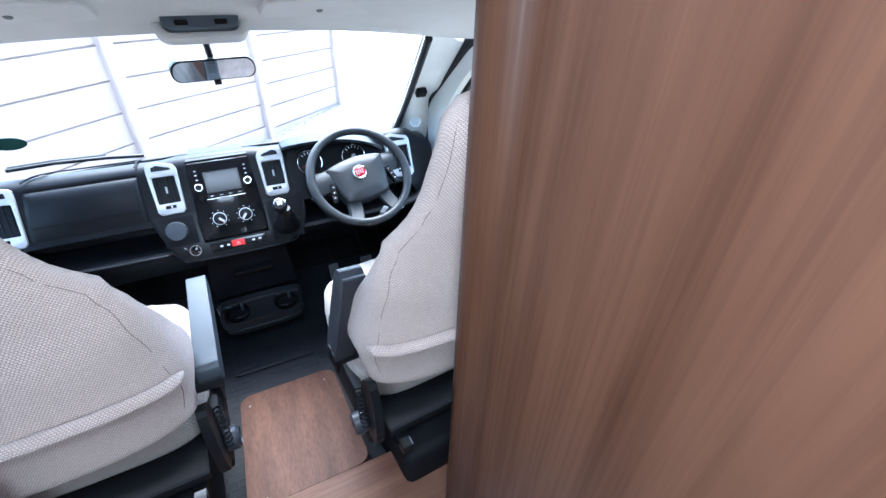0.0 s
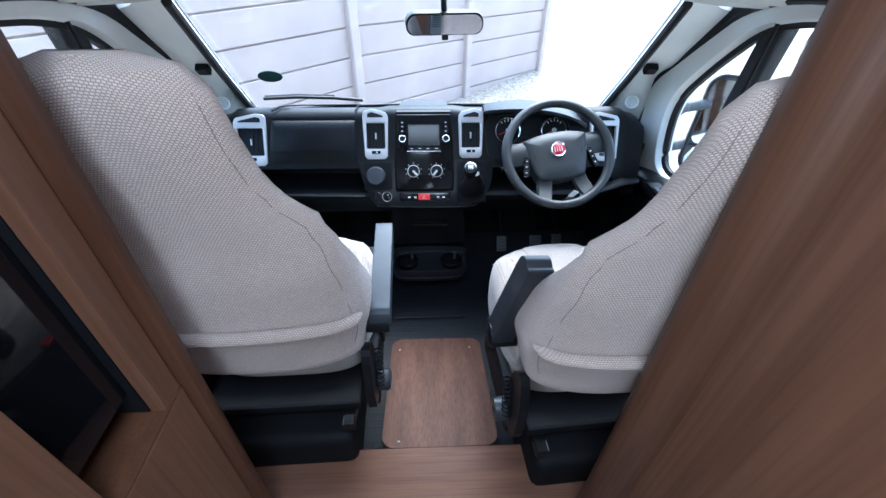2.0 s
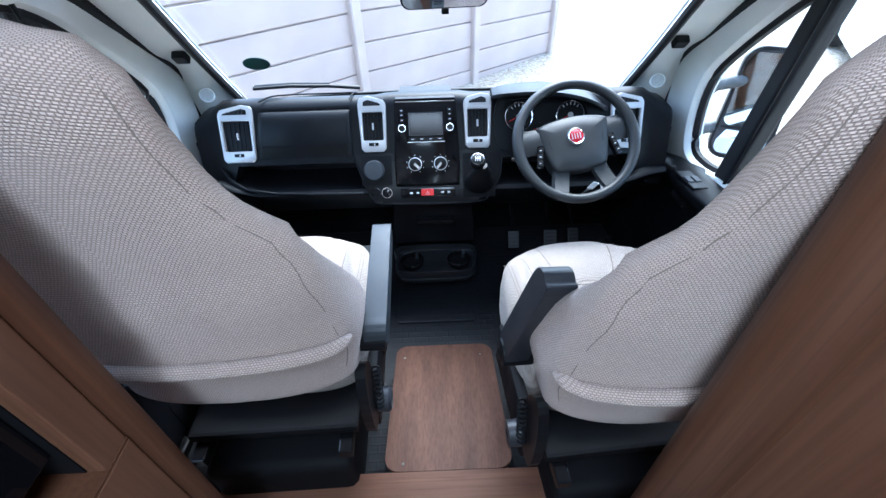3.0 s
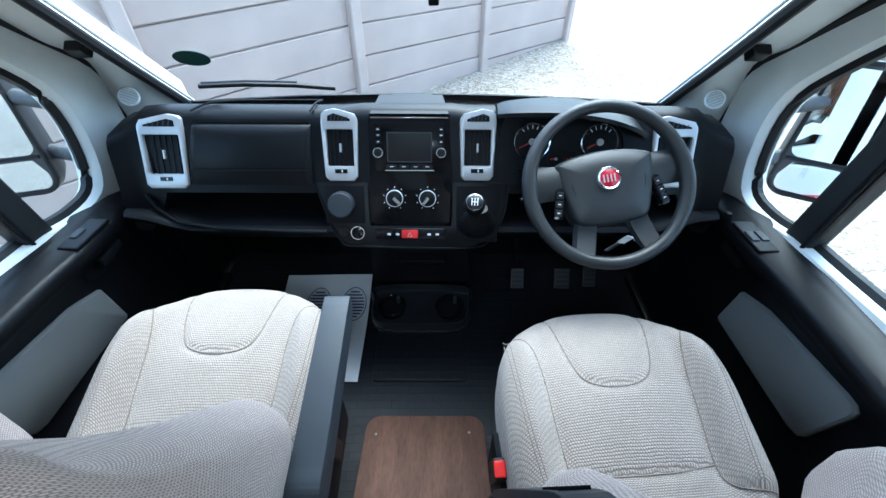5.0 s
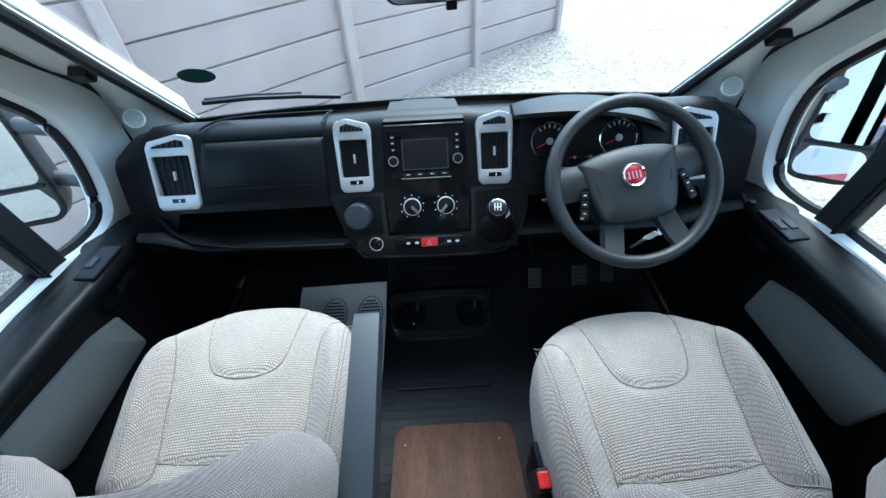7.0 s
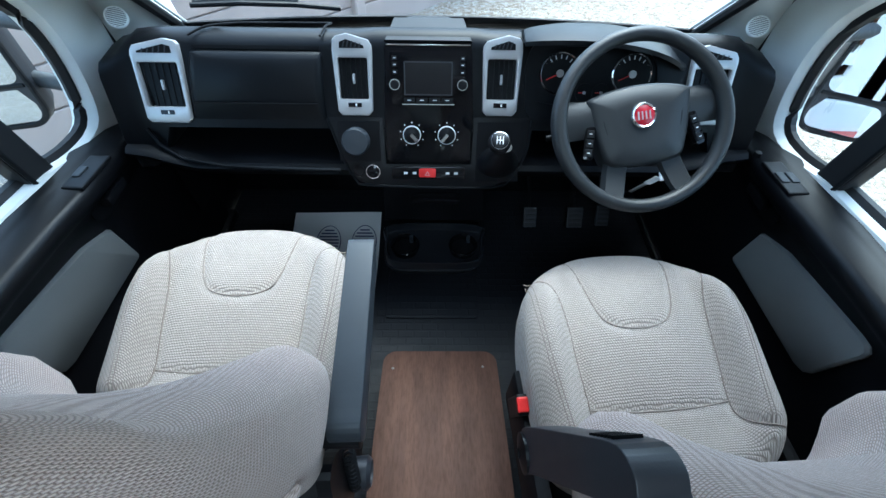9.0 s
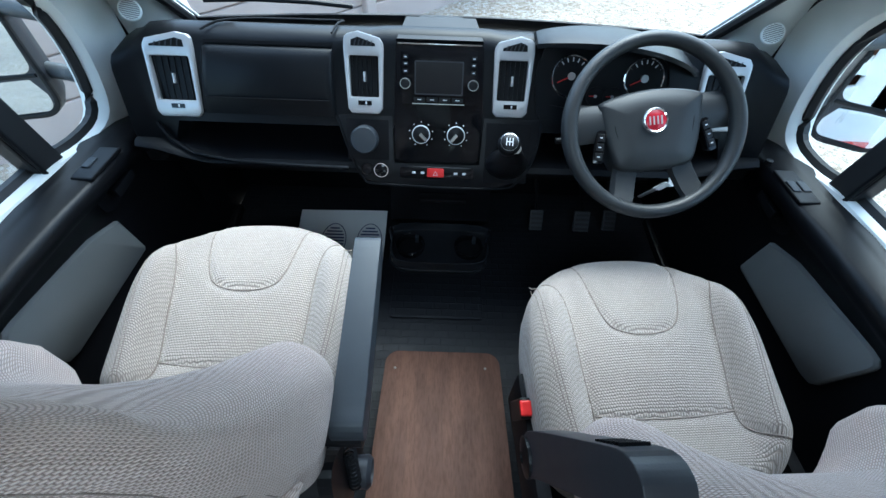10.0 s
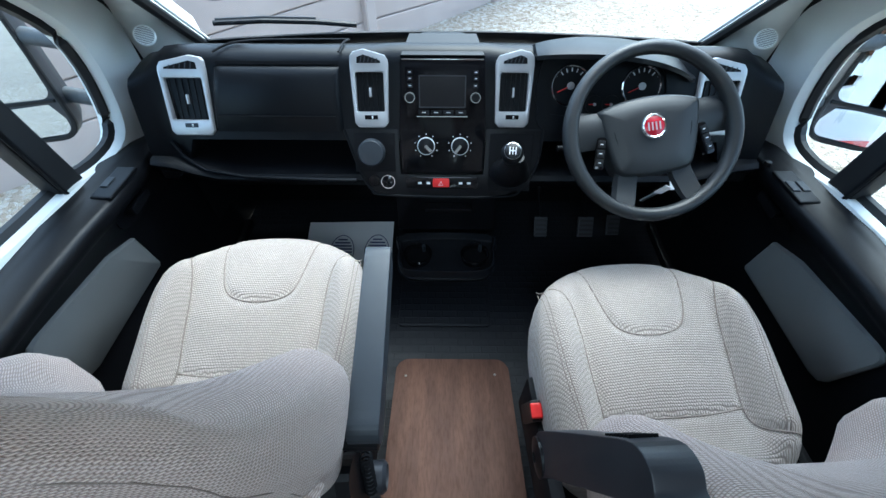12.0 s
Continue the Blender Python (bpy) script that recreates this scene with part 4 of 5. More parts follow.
    piv = part("armrest_pivot", lathe([(0.01, -0.04), (0.034, -0.035), (0.036, 0.035), (0.01, 0.04)], 18, "x"), M["black"], root)
    piv.location = (side * 0.288, -0.165 if not raised else -0.09, 0.585 if not raised else 0.55)
    for k in range(7):
        if raised:
            part("slot", box(-0.017, 0.017, 0.255 + 0.009 * k, 0.260 + 0.009 * k, -0.0365, -0.028), M["dark"], arm)
    # belt buckle
    b = part("buckle", box(-0.012, 0.012, -0.022, 0.022, -0.08, 0.03, 0.005), M["black"], root)
    b.matrix_basis = pose(side * 0.276, 0.040 if raised else -0.02, 0.392, 15, 0, 0)
    part("buckle_button", box(-0.0125, 0.0125, -0.016, 0.016, 0.022, 0.034, 0.004), M["red"], b, "red buckle button")
    return root


seat(pose(-0.430, 1.545, 0, 0, 0, 1.5), 1, False, "cream woven swivel passenger seat with lowered slate armrest")
seat(pose(0.486, 1.465, 0, 0, 0, 4), -1, True, "cream woven swivel driver seat with raised dark armrest")


# ---- dashboard ----
FACE = Matrix(((1, 0, 0, 0), (0, 0.46, -0.888, 2.12), (0, 0.888, 0.46, 0.64), (0, 0, 0, 1)))  # across, up the face, out of it
dash = thing("dashboard", Matrix.Identity(4), "charcoal moulded dashboard with silver air vents", "dashboard")


def face_part(name, bm, mat, parent=None, label="", smooth=40, at=(0, 0, 0)):
    ob = part(name, bm, mat, parent or dash, label, smooth)
    ob.matrix_basis = FACE @ Matrix.Translation(at)
    return ob


# upper pad: sections from side to side
loops = []
for k in range(41):
    x = -0.80 + 1.665 * k / 40
    e = abs(x - MID) / 0.83
    end = smoothstep(0.88, 1.0, e)
    end2 = smoothstep(0.86, 0.93, e)
    back = 2.60 - 0.08 * e ** 2
    tower = smoothstep(0.17, 0.12, abs(x))
    near = 2.205 - 0.05 * end
    drop = 0.045 * end
    top = 0.844 + 0.008 * tower
    loops.append([(x, back + 0.02, 0.65), (x, back, 0.700 - 0.2 * drop), (x, 2.42, 0.768 - 0.4 * drop), (x, 2.31, 0.822 - 0.6 * drop), (x, 2.255, top - drop), (x, near + 0.022, top - 0.006 - drop), (x, near + 0.006, top - 0.018 - drop), (x, near - 0.004, top - 0.034 - drop),
                  (x, 2.135 - 0.03 * end, 0.685 - 0.06 * end2), (x, 2.118 - 0.02 * end, 0.652 - 0.12 * end2), (x, 2.135, 0.640 - 0.14 * end2), (x, 2.24, 0.625 - 0.14 * end2), (x, 2.42, 0.62)])
part("upper_pad", rings(loops), M["dash_top"], dash, "charcoal grained dash pad", 50)
# lower shell with the open shelf and knee panel
loops = []
for k in range(31):
    x = -0.80 + 1.665 * k / 30
    e = abs(x - MID) / 0.83
    lip = 0.552 + 0.05 * smoothstep(0.78, 1.0, e)
    loops.append([(x, 2.44, 0.63), (x, 2.26, 0.60), (x, 2.255, lip + 0.004), (x, 2.088, lip + 0.006), (x, 2.076, lip - 0.004), (x, 2.084, lip - 0.02), (x, 2.20, 0.44), (x, 2.30, 0.33), (x, 2.44, 0.25), (x, 2.49, 0.3)])
part("lower_shell", rings(loops), M["black"], dash, "black lower dash with open shelf", 40)
part("shelf_edge", tube([(-0.74, 2.125, 0.640), (-0.715, 2.105, 0.605), (-0.66, 2.086, 0.573), (-0.55, 2.076, 0.558), (-0.40, 2.073, 0.553), (-0.24, 2.072, 0.550)], 0.0055, 8), M["dash_top"], dash)
# glove box lid and its upper bin
lid = []
for k in range(15):
    t = k / 14
    v = 0.032 + 0.165 * t
    o = 0.004 + 0.030 * math.sin(math.pi * min(1, 0.08 + t * 0.92)) ** 0.55 * (0.55 + 0.45 * t)
    xl = -0.604 + 0.022 * t
    lid.append([(xl, v, -0.012), (xl, v, o * 0.5), (xl + 0.008, v, o * 0.85), (xl + 0.022, v, o), (-0.285, v, o), (-0.270, v, o * 0.85), (-0.263, v, o * 0.5), (-0.263, v, -0.012)])
face_part("glovebox_lid", rings(lid), M["dash_top"], None, "charcoal glove box lid", 60)
face_part("lid_gap", box(-0.575, -0.265, 0.197, 0.2045, -0.004, 0.009), M["dark"])
face_part("lid_groove", box(-0.585, -0.275, 0.072, 0.0735, 0.018, 0.0335), M["dark"])
for k, pts in enumerate((((-0.578, 2.216, 0.844), (-0.545, 2.250, 0.849), (-0.49, 2.285, 0.842), (-0.42, 2.305, 0.835), (-0.25, 2.31, 0.834)), ((-0.262, 2.218, 0.845), (-0.255, 2.26, 0.848), (-0.25, 2.31, 0.834)))):
    part("lid_seam", tube(spline(pts, 5), 0.0028, 6), M["dark"], dash)


def vent(cx, w0, w1, v0, v1, peak):
    """Silver surround with an upper slotted wedge, a tall louvre and a thumb wheel. peak: where the wedge is highest, -1 to 1."""
    hw, top = w1 / 2, v1 - 0.016
    px = cx + peak * hw * 0.45
    outer = [(cx - w0 / 2 + 0.002, v0 - 0.004), (cx - w0 / 2 + 0.012, v0 - 0.016), (cx + w0 / 2 - 0.012, v0 - 0.016), (cx + w0 / 2 - 0.002, v0 - 0.004), (cx + hw + 0.002, top - 0.02), (cx + hw, top - 0.004 + 0.008 * peak), (cx + hw - 0.008, top + 0.006 + 0.006 * peak), (px, v1), (cx - hw + 0.008, top + 0.006 - 0.006 * peak), (cx - hw, top - 0.004 - 0.008 * peak), (cx - hw - 0.002, top - 0.02)]
    h0, h1 = v0 + 0.024, v1 - 0.054
    gi = hw - 0.0115
    inner = [(cx - gi, h0 + 0.003), (cx - gi + 0.003, h0), (cx + gi - 0.003, h0), (cx + gi, h0 + 0.003), (cx + gi, h1 - 0.006), (cx + gi, h1 - 0.003), (cx + gi - 0.003, h1), (cx, h1), (cx - gi + 0.003, h1), (cx - gi, h1 - 0.003), (cx - gi, h1 - 0.006)]
    root = face_part("air_vent", frame_ring(outer, inner, -0.02, 0.017, "z", 0.005), M["silver"], None, "silver vent surround", 35)
    part("grille_back", box(cx - hw + 0.008, cx + hw - 0.008, h0 - 0.004, h1 + 0.004, -0.032, -0.026), M["dark"], root)
    for k in range(6):
        x = cx + (k - 2.5) * (2 * gi) / 6
        part("louvre", box(x - 0.001, x + 0.001, h0, h1, -0.024, 0.010, 0.0006, 1), M["black"], root)
    part("vent_tab", box(cx - 0.003, cx + 0.003, (h0 + h1) / 2 - 0.012, (h0 + h1) / 2 + 0.012, 0.004, 0.014, 0.002), M["silver"], root, "silver vent tab")
    part("wheel_slot", box(cx - 0.017, cx + 0.017, v0 + 0.005, v0 + 0.016, 0.0165, 0.0185, 0.0008), M["gloss_black"], root)
    part("thumb_wheel", box(cx + 0.001, cx + 0.005, v0 + 0.007, v0 + 0.014, 0.018, 0.0196, 0.0008), M["print"], root)
    base = v1 - 0.033
    wedge = [(cx - hw + 0.017, base), (cx + hw - 0.017, base), (cx + hw - 0.018, base + 0.010 + 0.006 * peak), (px, v1 - 0.013), (cx - hw + 0.018, base + 0.010 - 0.006 * peak)]
    part("upper_slot", prism(wedge, 0.012, 0.0178, "z"), M["dark"], root)
    for k in range(5):
        x = cx + (k - 2) * (w1 - 0.042) / 5.4
        hgt = base + 0.009 + (0.010 * max(0, 1 - abs(x - px) / hw))
        sl = part("slat", prism([(x - 0.004, base), (x - 0.001, base), (x + 0.004, hgt), (x + 0.001, hgt)], 0.0175, 0.0185, "z"), M["arm_dark"], root)
    return root


vent(-0.663, 0.118, 0.118, 0.037, 0.218, 0.9)
vent(-0.186, 0.092, 0.094, 0.060, 0.234, -0.6)
vent(0.183, 0.092, 0.094, 0.062, 0.234, 0.6)
vent(0.712, 0.112, 0.112, 0.045, 0.218, -0.9)
for s in (-1, 1):
    X = lambda x: side_x(s, x)
    side = part("side_vent", rings([[(X(-0.775), 2.185, 0.785), (X(-0.800), 2.225, 0.790), (X(-0.800), 2.19, 0.685), (X(-0.772), 2.145, 0.680)], [(X(-0.770), 2.180, 0.785), (X(-0.79), 2.22, 0.792), (X(-0.79), 2.185, 0.683), (X(-0.767), 2.14, 0.680)]]), M["dark"], dash, "black slotted side vent")
    for k in range(6):
        part("slat", box(*sorted((X(-0.768), X(-0.792))), 2.15 + 0.006 * k, 2.155 + 0.006 * k + 0.01, 0.690 + 0.016 * k, 0.696 + 0.016 * k), M["black"], side)

# centre tower
tower = face_part("centre_tower", prism([(-0.112, -0.07), (-0.095, -0.078), (0.095, -0.078), (0.112, -0.07), (0.116, 0.05), (0.108, 0.205), (0.102, 0.214), (-0.102, 0.214), (-0.108, 0.205), (-0.114, 0.05)], -0.05, 0.014, "z", 0.004), M["gloss_black"], None, "gloss black centre console", 30)
face_part("chrome_line", box(-0.103, 0.103, 0.209, 0.2125, 0.0125, 0.0155, 0.001), M["chrome"], None, "bright trim line")
hood = part("tower_lid", rings([[(-0.108, 2.212, 0.836), (0.108, 2.212, 0.836), (0.095, 2.315, 0.820), (-0.095, 2.315, 0.820)], [(-0.104, 2.208, 0.843), (0.104, 2.208, 0.843), (0.088, 2.310, 0.851), (-0.088, 2.310, 0.851)]]), M["dash_top"], dash, "charcoal storage lid", 30)
part("phone_mount", prism(round_rect(0.145, 0.07, 0.03, 5, 0.0, 2.345), 0.78, 0.826, "z", 0.008), M["dash_top"], dash, "slate pad on the dash top", 40)
radio = face_part("radio", prism(round_rect(0.190, 0.128, 0.006, 3, 0.0, 0.135), 0.010, 0.018, "z", 0.002), M["gloss_black"], None, "gloss black radio with unlit display")
part("display", box(-0.0575, 0.0575, 0.098, 0.171, 0.0182, 0.0192, 0.0004), M["screen"], radio, "unlit touch display")
part("display_frame", frame_ring(round_rect(0.121, 0.079, 0.002, 2, 0, 0.1345), round_rect(0.115, 0.073, 0.001, 2, 0, 0.1345), 0.0182, 0.0196, "z"), M["arm_dark"], radio)
for x in (-0.083, 0.085):
    kn = part("knob", lathe([(0.0005, 0.017), (0.009, 0.017), (0.0115, 0.014), (0.013, 0.0)], 24), M["black"], radio, "", 40)
    kn.location = (x, 0.121, 0.018)
    part("ring", lathe([(0.0115, 0.0155), (0.0128, 0.0155), (0.0128, 0.0135), (0.0115, 0.0135)], 24), M["chrome"], kn, "chrome ring")
    for dy in (0.028, 0.045, 0.060):
        part("button", box(x - 0.006, x + 0.006, 0.121 + dy - 0.005, 0.121 + dy + 0.005, 0.0182, 0.0198, 0.0006), M["black"], radio)
        part("legend", box(x - 0.003, x + 0.003, 0.121 + dy - 0.0012, 0.121 + dy + 0.0012, 0.0199, 0.0202), M["print"], radio)
for k in range(4):
    part("key", box(-0.062 + 0.032 * k, -0.034 + 0.032 * k, 0.078, 0.089, 0.0182, 0.0196, 0.0006), M["black"], radio)
    part("legend", box(-0.053 + 0.032 * k, -0.043 + 0.032 * k, 0.0825, 0.0845, 0.0197, 0.02), M["print"], radio)
part("key_line", box(-0.066, 0.066, 0.0725, 0.0745, 0.0182, 0.0195), M["chrome"], radio)
for x, turn in ((-0.043, -45), (0.048, 40)):
    dial = face_part("heater_dial", lathe([(0.0005, 0.010), (0.018, 0.010), (0.022, 0.007), (0.0235, 0.0)], 32), M["black"], None, "black heater dial", at=(x, -0.003, 0.014))
    part("ring", lathe([(0.0215, 0.0088), (0.0232, 0.0086), (0.0238, 0.004), (0.022, 0.004)], 32), M["print"], dial, "pale ring")
    pt = part("pointer", box(-0.005, 0.005, -0.021, 0.004, 0.010, 0.015, 0.002), M["chrome"], dial, "bright pointer")
    pt.rotation_euler = (0, 0, radians(-turn))
    for k in range(9):
        a = radians(-60 + 37.5 * k)
        part("mark", box(-0.0014, 0.0014, -0.0014, 0.0014, 0, 0.0008), M["print"], dial).location = (0.031 * math.cos(a), 0.031 * math.sin(a), 0.0)
# lower console surround, switches, sockets, gear lever
con = face_part("lower_console", prism([(-0.262, 0.034), (-0.255, 0.040), (-0.118, 0.040), (-0.114, -0.082), (0.114, -0.082), (0.118, 0.042), (0.262, 0.042), (0.27, 0.034), (0.262, -0.05), (0.225, -0.12), (0.17, -0.145), (-0.16, -0.14), (-0.205, -0.125), (-0.235, -0.06)], -0.03, 0.008, "z", 0.003), M["black"], None, "black lower console", 30)
face_part("console_rim", tube([(x, v, 0.008) for x, v in spline([(-0.262, 0.036), (-0.232, -0.06), (-0.20, -0.125), (-0.15, -0.142), (0.16, -0.146), (0.225, -0.12), (0.262, -0.05), (0.27, 0.036)], 5)], 0.0035, 6), M["dash_top"])
face_part("cup_bowl", box(-0.238, -0.128, -0.075, 0.030, 0.0085, 0.0105, 0.001), M["dark"])
ash = face_part("ashtray_cup", lathe([(0.036, -0.01), (0.036, 0.02), (0.032, 0.026), (0.0005, 0.028)], 28), M["arm"], None, "slate lidded cup", at=(-0.190, -0.020, 0.012))
face_part("usb_socket", lathe([(0.016, -0.004), (0.016, 0.004), (0.011, 0.005), (0.0005, 0.003)], 20), M["gloss_black"], None, "", at=(-0.188, -0.100, 0.008))
sock = face_part("power_socket", lathe([(0.020, -0.002), (0.020, 0.006), (0.014, 0.008), (0.0005, 0.010)], 24), M["gloss_black"], None, "", at=(-0.150, -0.102, 0.008))
part("ring", lathe([(0.0175, 0.0065), (0.0195, 0.0065), (0.0195, 0.0078), (0.0175, 0.0078)], 24), M["chrome"], sock, "chrome ring")
face_part("switch_bar", prism(round_rect(0.20, 0.034, 0.006, 3, 0.0, -0.106), 0.006, 0.011, "z", 0.002), M["gloss_black"])
haz = face_part("hazard_switch", prism(round_rect(0.046, 0.024, 0.003, 3, -0.003, -0.105), 0.010, 0.0145, "z", 0.0015), M["red"], None, "red hazard switch")
part("triangle", frame_ring([(-0.010, -0.112), (0.004, -0.112), (-0.003, -0.100)], [(-0.0085, -0.1112), (0.0025, -0.1112), (-0.003, -0.1018)], 0.0145, 0.015, "z"), M["print"], haz)
for x in (-0.062, -0.038, 0.052, 0.075):
    part("legend", box(x - 0.005, x + 0.005, -0.109, -0.103, 0.0112, 0.0116), M["print"], bpy.data.objects["switch_bar"])
pocket = face_part("lever_pocket", box(0.128, 0.245, -0.128, 0.030, 0.0085, 0.0102, 0.001), M["dark"])
boot = part("gear_boot", rings([[(0.185 + r * w * c, y + r * 0.8 * s * w, z + r * s * 0.3) for c, s in ((math.cos(t), math.sin(t)) for t in (2 * math.pi * k / 20 for k in range(20)))] for r, y, z, w in ((0.055, 2.08, 0.575, 1.0), (0.050, 2.055, 0.60, 1.05), (0.040, 2.035, 0.625, 0.95), (0.032, 2.02, 0.65, 1.05), (0.022, 2.005, 0.675, 1.0), (0.018, 2.0, 0.69, 1.0))]), M["black"], dash, "black leather gear gaiter", 60)
lever = part("gear_knob", lathe([(0.014, -0.05), (0.017, -0.03), (0.024, -0.012), (0.0265, 0.004), (0.024, 0.016), (0.019, 0.021), (0.0005, 0.022)], 28), M["black"], dash, "black gear knob with pale shift pattern", 50)
lever.matrix_basis = Matrix.Translation((0.168, 1.985, 0.712)) @ Vector((-0.05, -0.55, 0.83)).normalized().to_track_quat("Z", "Y").to_matrix().to_4x4()
part("ring", lathe([(0.0185, 0.0205), (0.0205, 0.020), (0.0205, 0.018), (0.0185, 0.018)], 24), M["chrome"], lever, "bright ring")
for x in (-0.007, 0, 0.007):
    part("gate", box(x - 0.0009, x + 0.0009, -0.009, 0.009, 0.0215, 0.0226), M["print"], lever)
part("gate", box(-0.007, 0.007, -0.0009, 0.0009, 0.0215, 0.0226), M["print"], lever)
# lower stack and cup holder
part("console_column", rings([[(-0.15, 2.10, 0.535), (0.16, 2.10, 0.535), (0.16, 2.45, 0.535), (-0.15, 2.45, 0.535)], [(-0.15, 2.20, 0.42), (0.17, 2.20, 0.42), (0.17, 2.45, 0.42), (-0.15, 2.45, 0.42)], [(-0.16, 2.21, 0.20), (0.19, 2.21, 0.20), (0.19, 2.45, 0.20), (-0.16, 2.45, 0.20)], [(-0.15, 2.30, 0.08), (0.18, 2.30, 0.08), (0.18, 2.45, 0.08), (-0.15, 2.45, 0.08)], [(-0.15, 2.34, CAB_FLOOR), (0.18, 2.34, CAB_FLOOR), (0.18, 2.45, CAB_FLOOR), (-0.15, 2.45, CAB_FLOOR)]]), M["black"], dash, "black centre stack", 30)
part("bin", box(-0.06, 0.10, 2.165, 2.20, 0.325, 0.345, 0.005), M["gloss_black"], dash)
tray = spline([(-0.155, 2.13), (-0.15, 2.06), (-0.11, 2.03), (0.02, 2.025), (0.14, 2.03), (0.18, 2.06), (0.185, 2.13), (0.17, 2.20), (-0.14, 2.20)], 4, True)
tray_at = lambda k, z: [(0.015 + (x - 0.015) * k, 2.115 + (y - 2.115) * k, z) for x, y in tray]
cupb = part("cup_holder", rings([tray_at(0.86, 0.112), tray_at(0.95, 0.120), tray_at(0.99, 0.140), tray_at(1.0, 0.178), tray_at(0.985, 0.186), tray_at(0.955, 0.186), tray_at(0.94, 0.180), tray_at(0.93, 0.160), tray_at(0.90, 0.156)]), M["tray"], dash, "black twin cup holder", 40)
part("tray_lip", tube([tuple(p) for p in tray_at(1.0, 0.146)][:30], 0.0035, 6), M["tray"], cupb)
for x in (-0.085, 0.115):
    part("cup_ring", lathe([(0.046, 0.0), (0.050, 0.022), (0.046, 0.028), (0.041, 0.022), (0.040, 0.0)], 28), M["gloss_black"], cupb, "", 40).location = (x, 2.105, 0.165)
    part("cup_well", lathe([(0.0005, 0.002), (0.040, 0.003), (0.040, 0.0)], 24), M["dark"], cupb).location = (x, 2.105, 0.166)
    part("cup_finger", box(-0.006, 0.006, -0.008, 0.008, 0, 0.03, 0.003), M["arm"], cupb).location = (x + 0.02, 2.135, 0.165)

# instrument binnacle
hoodpts = []
for k in range(25):
    x = 0.232 + 0.41 * k / 24
    f = k / 24
    z = 0.865 + 0.03 * math.sin(math.pi * min(1, f * 1.05)) ** 0.6 - 0.055 * f ** 3
    out = 0.05 * math.sin(math.pi * f) ** 0.6
    hoodpts.append([(x, 2.36, z - 0.085), (x, 2.30, z - 0.042), (x, 2.235 - out * 0.4, z - 0.006), (x, 2.185 - out, z - 0.012), (x, 2.182 - out, z - 0.022), (x, 2.20 - out * 0.6, z - 0.022), (x, 2.26, z - 0.05)])
bin_hood = part("binnacle_hood", rings(hoodpts), M["dash_top"], dash, "charcoal instrument hood", 50)
face_part("binnacle", frame_ring(spline([(0.245, 0.10), (0.27, 0.04), (0.40, 0.025), (0.55, 0.035), (0.62, 0.08), (0.61, 0.18), (0.54, 0.225), (0.42, 0.235), (0.28, 0.225), (0.245, 0.18)], 4, True), spline([(0.275, 0.10), (0.29, 0.08), (0.40, 0.072), (0.54, 0.08), (0.575, 0.11), (0.565, 0.18), (0.52, 0.205), (0.42, 0.212), (0.30, 0.205), (0.275, 0.17)], 4, True), -0.03, 0.012, "z"), M["dash_top"], None, "", 60)
clus = face_part("cluster", box(0.27, 0.58, 0.06, 0.215, 0.0, 0.004), M["dark"], None, "black instrument panel with round dials")
for x, r, red in ((0.330, 0.046, 205), (0.513, 0.046, 205), (0.397, 0.019, 180), (0.440, 0.019, 180)):
    v = 0.150 if r > 0.03 else 0.105
    dial = part("dial", lathe([(0.0005, 0.001), (r, 0.001), (r + 0.004, 0.004), (r + 0.005, 0.0)], 32), M["black"], clus, "black dial")
    dial.location = (x, v, 0.004)
    if r > 0.03:
        part("bezel", lathe([(r + 0.0005, 0.003), (r + 0.003, 0.005), (r + 0.005, 0.003), (r + 0.003, 0.001)], 36), M["chrome"], dial, "bright dial ring")
    part("hub", lathe([(r * 0.2, 0.0), (r * 0.2, 0.008), (0.0005, 0.008)], 16), M["silver"], dial)
    nd = part("needle", box(0, r * 0.8, -0.0012, 0.0012, 0.004, 0.006), M["red"], dial, "red needle")
    nd.rotation_euler = (0, 0, radians(red))
    n = 13 if r > 0.03 else 7
    for k in range(n):
        a = radians(210 - 240 * k / (n - 1))
        mk = part("tick", box(r * 0.74, r * 0.94, -0.0013, 0.0013, 0.0012, 0.0024), M["print"], dial)
        mk.rotation_euler = (0, 0, a)
part("trip_display", box(0.385, 0.455, 0.135, 0.185, 0.004, 0.006, 0.001), M["screen"], clus, "unlit trip display")


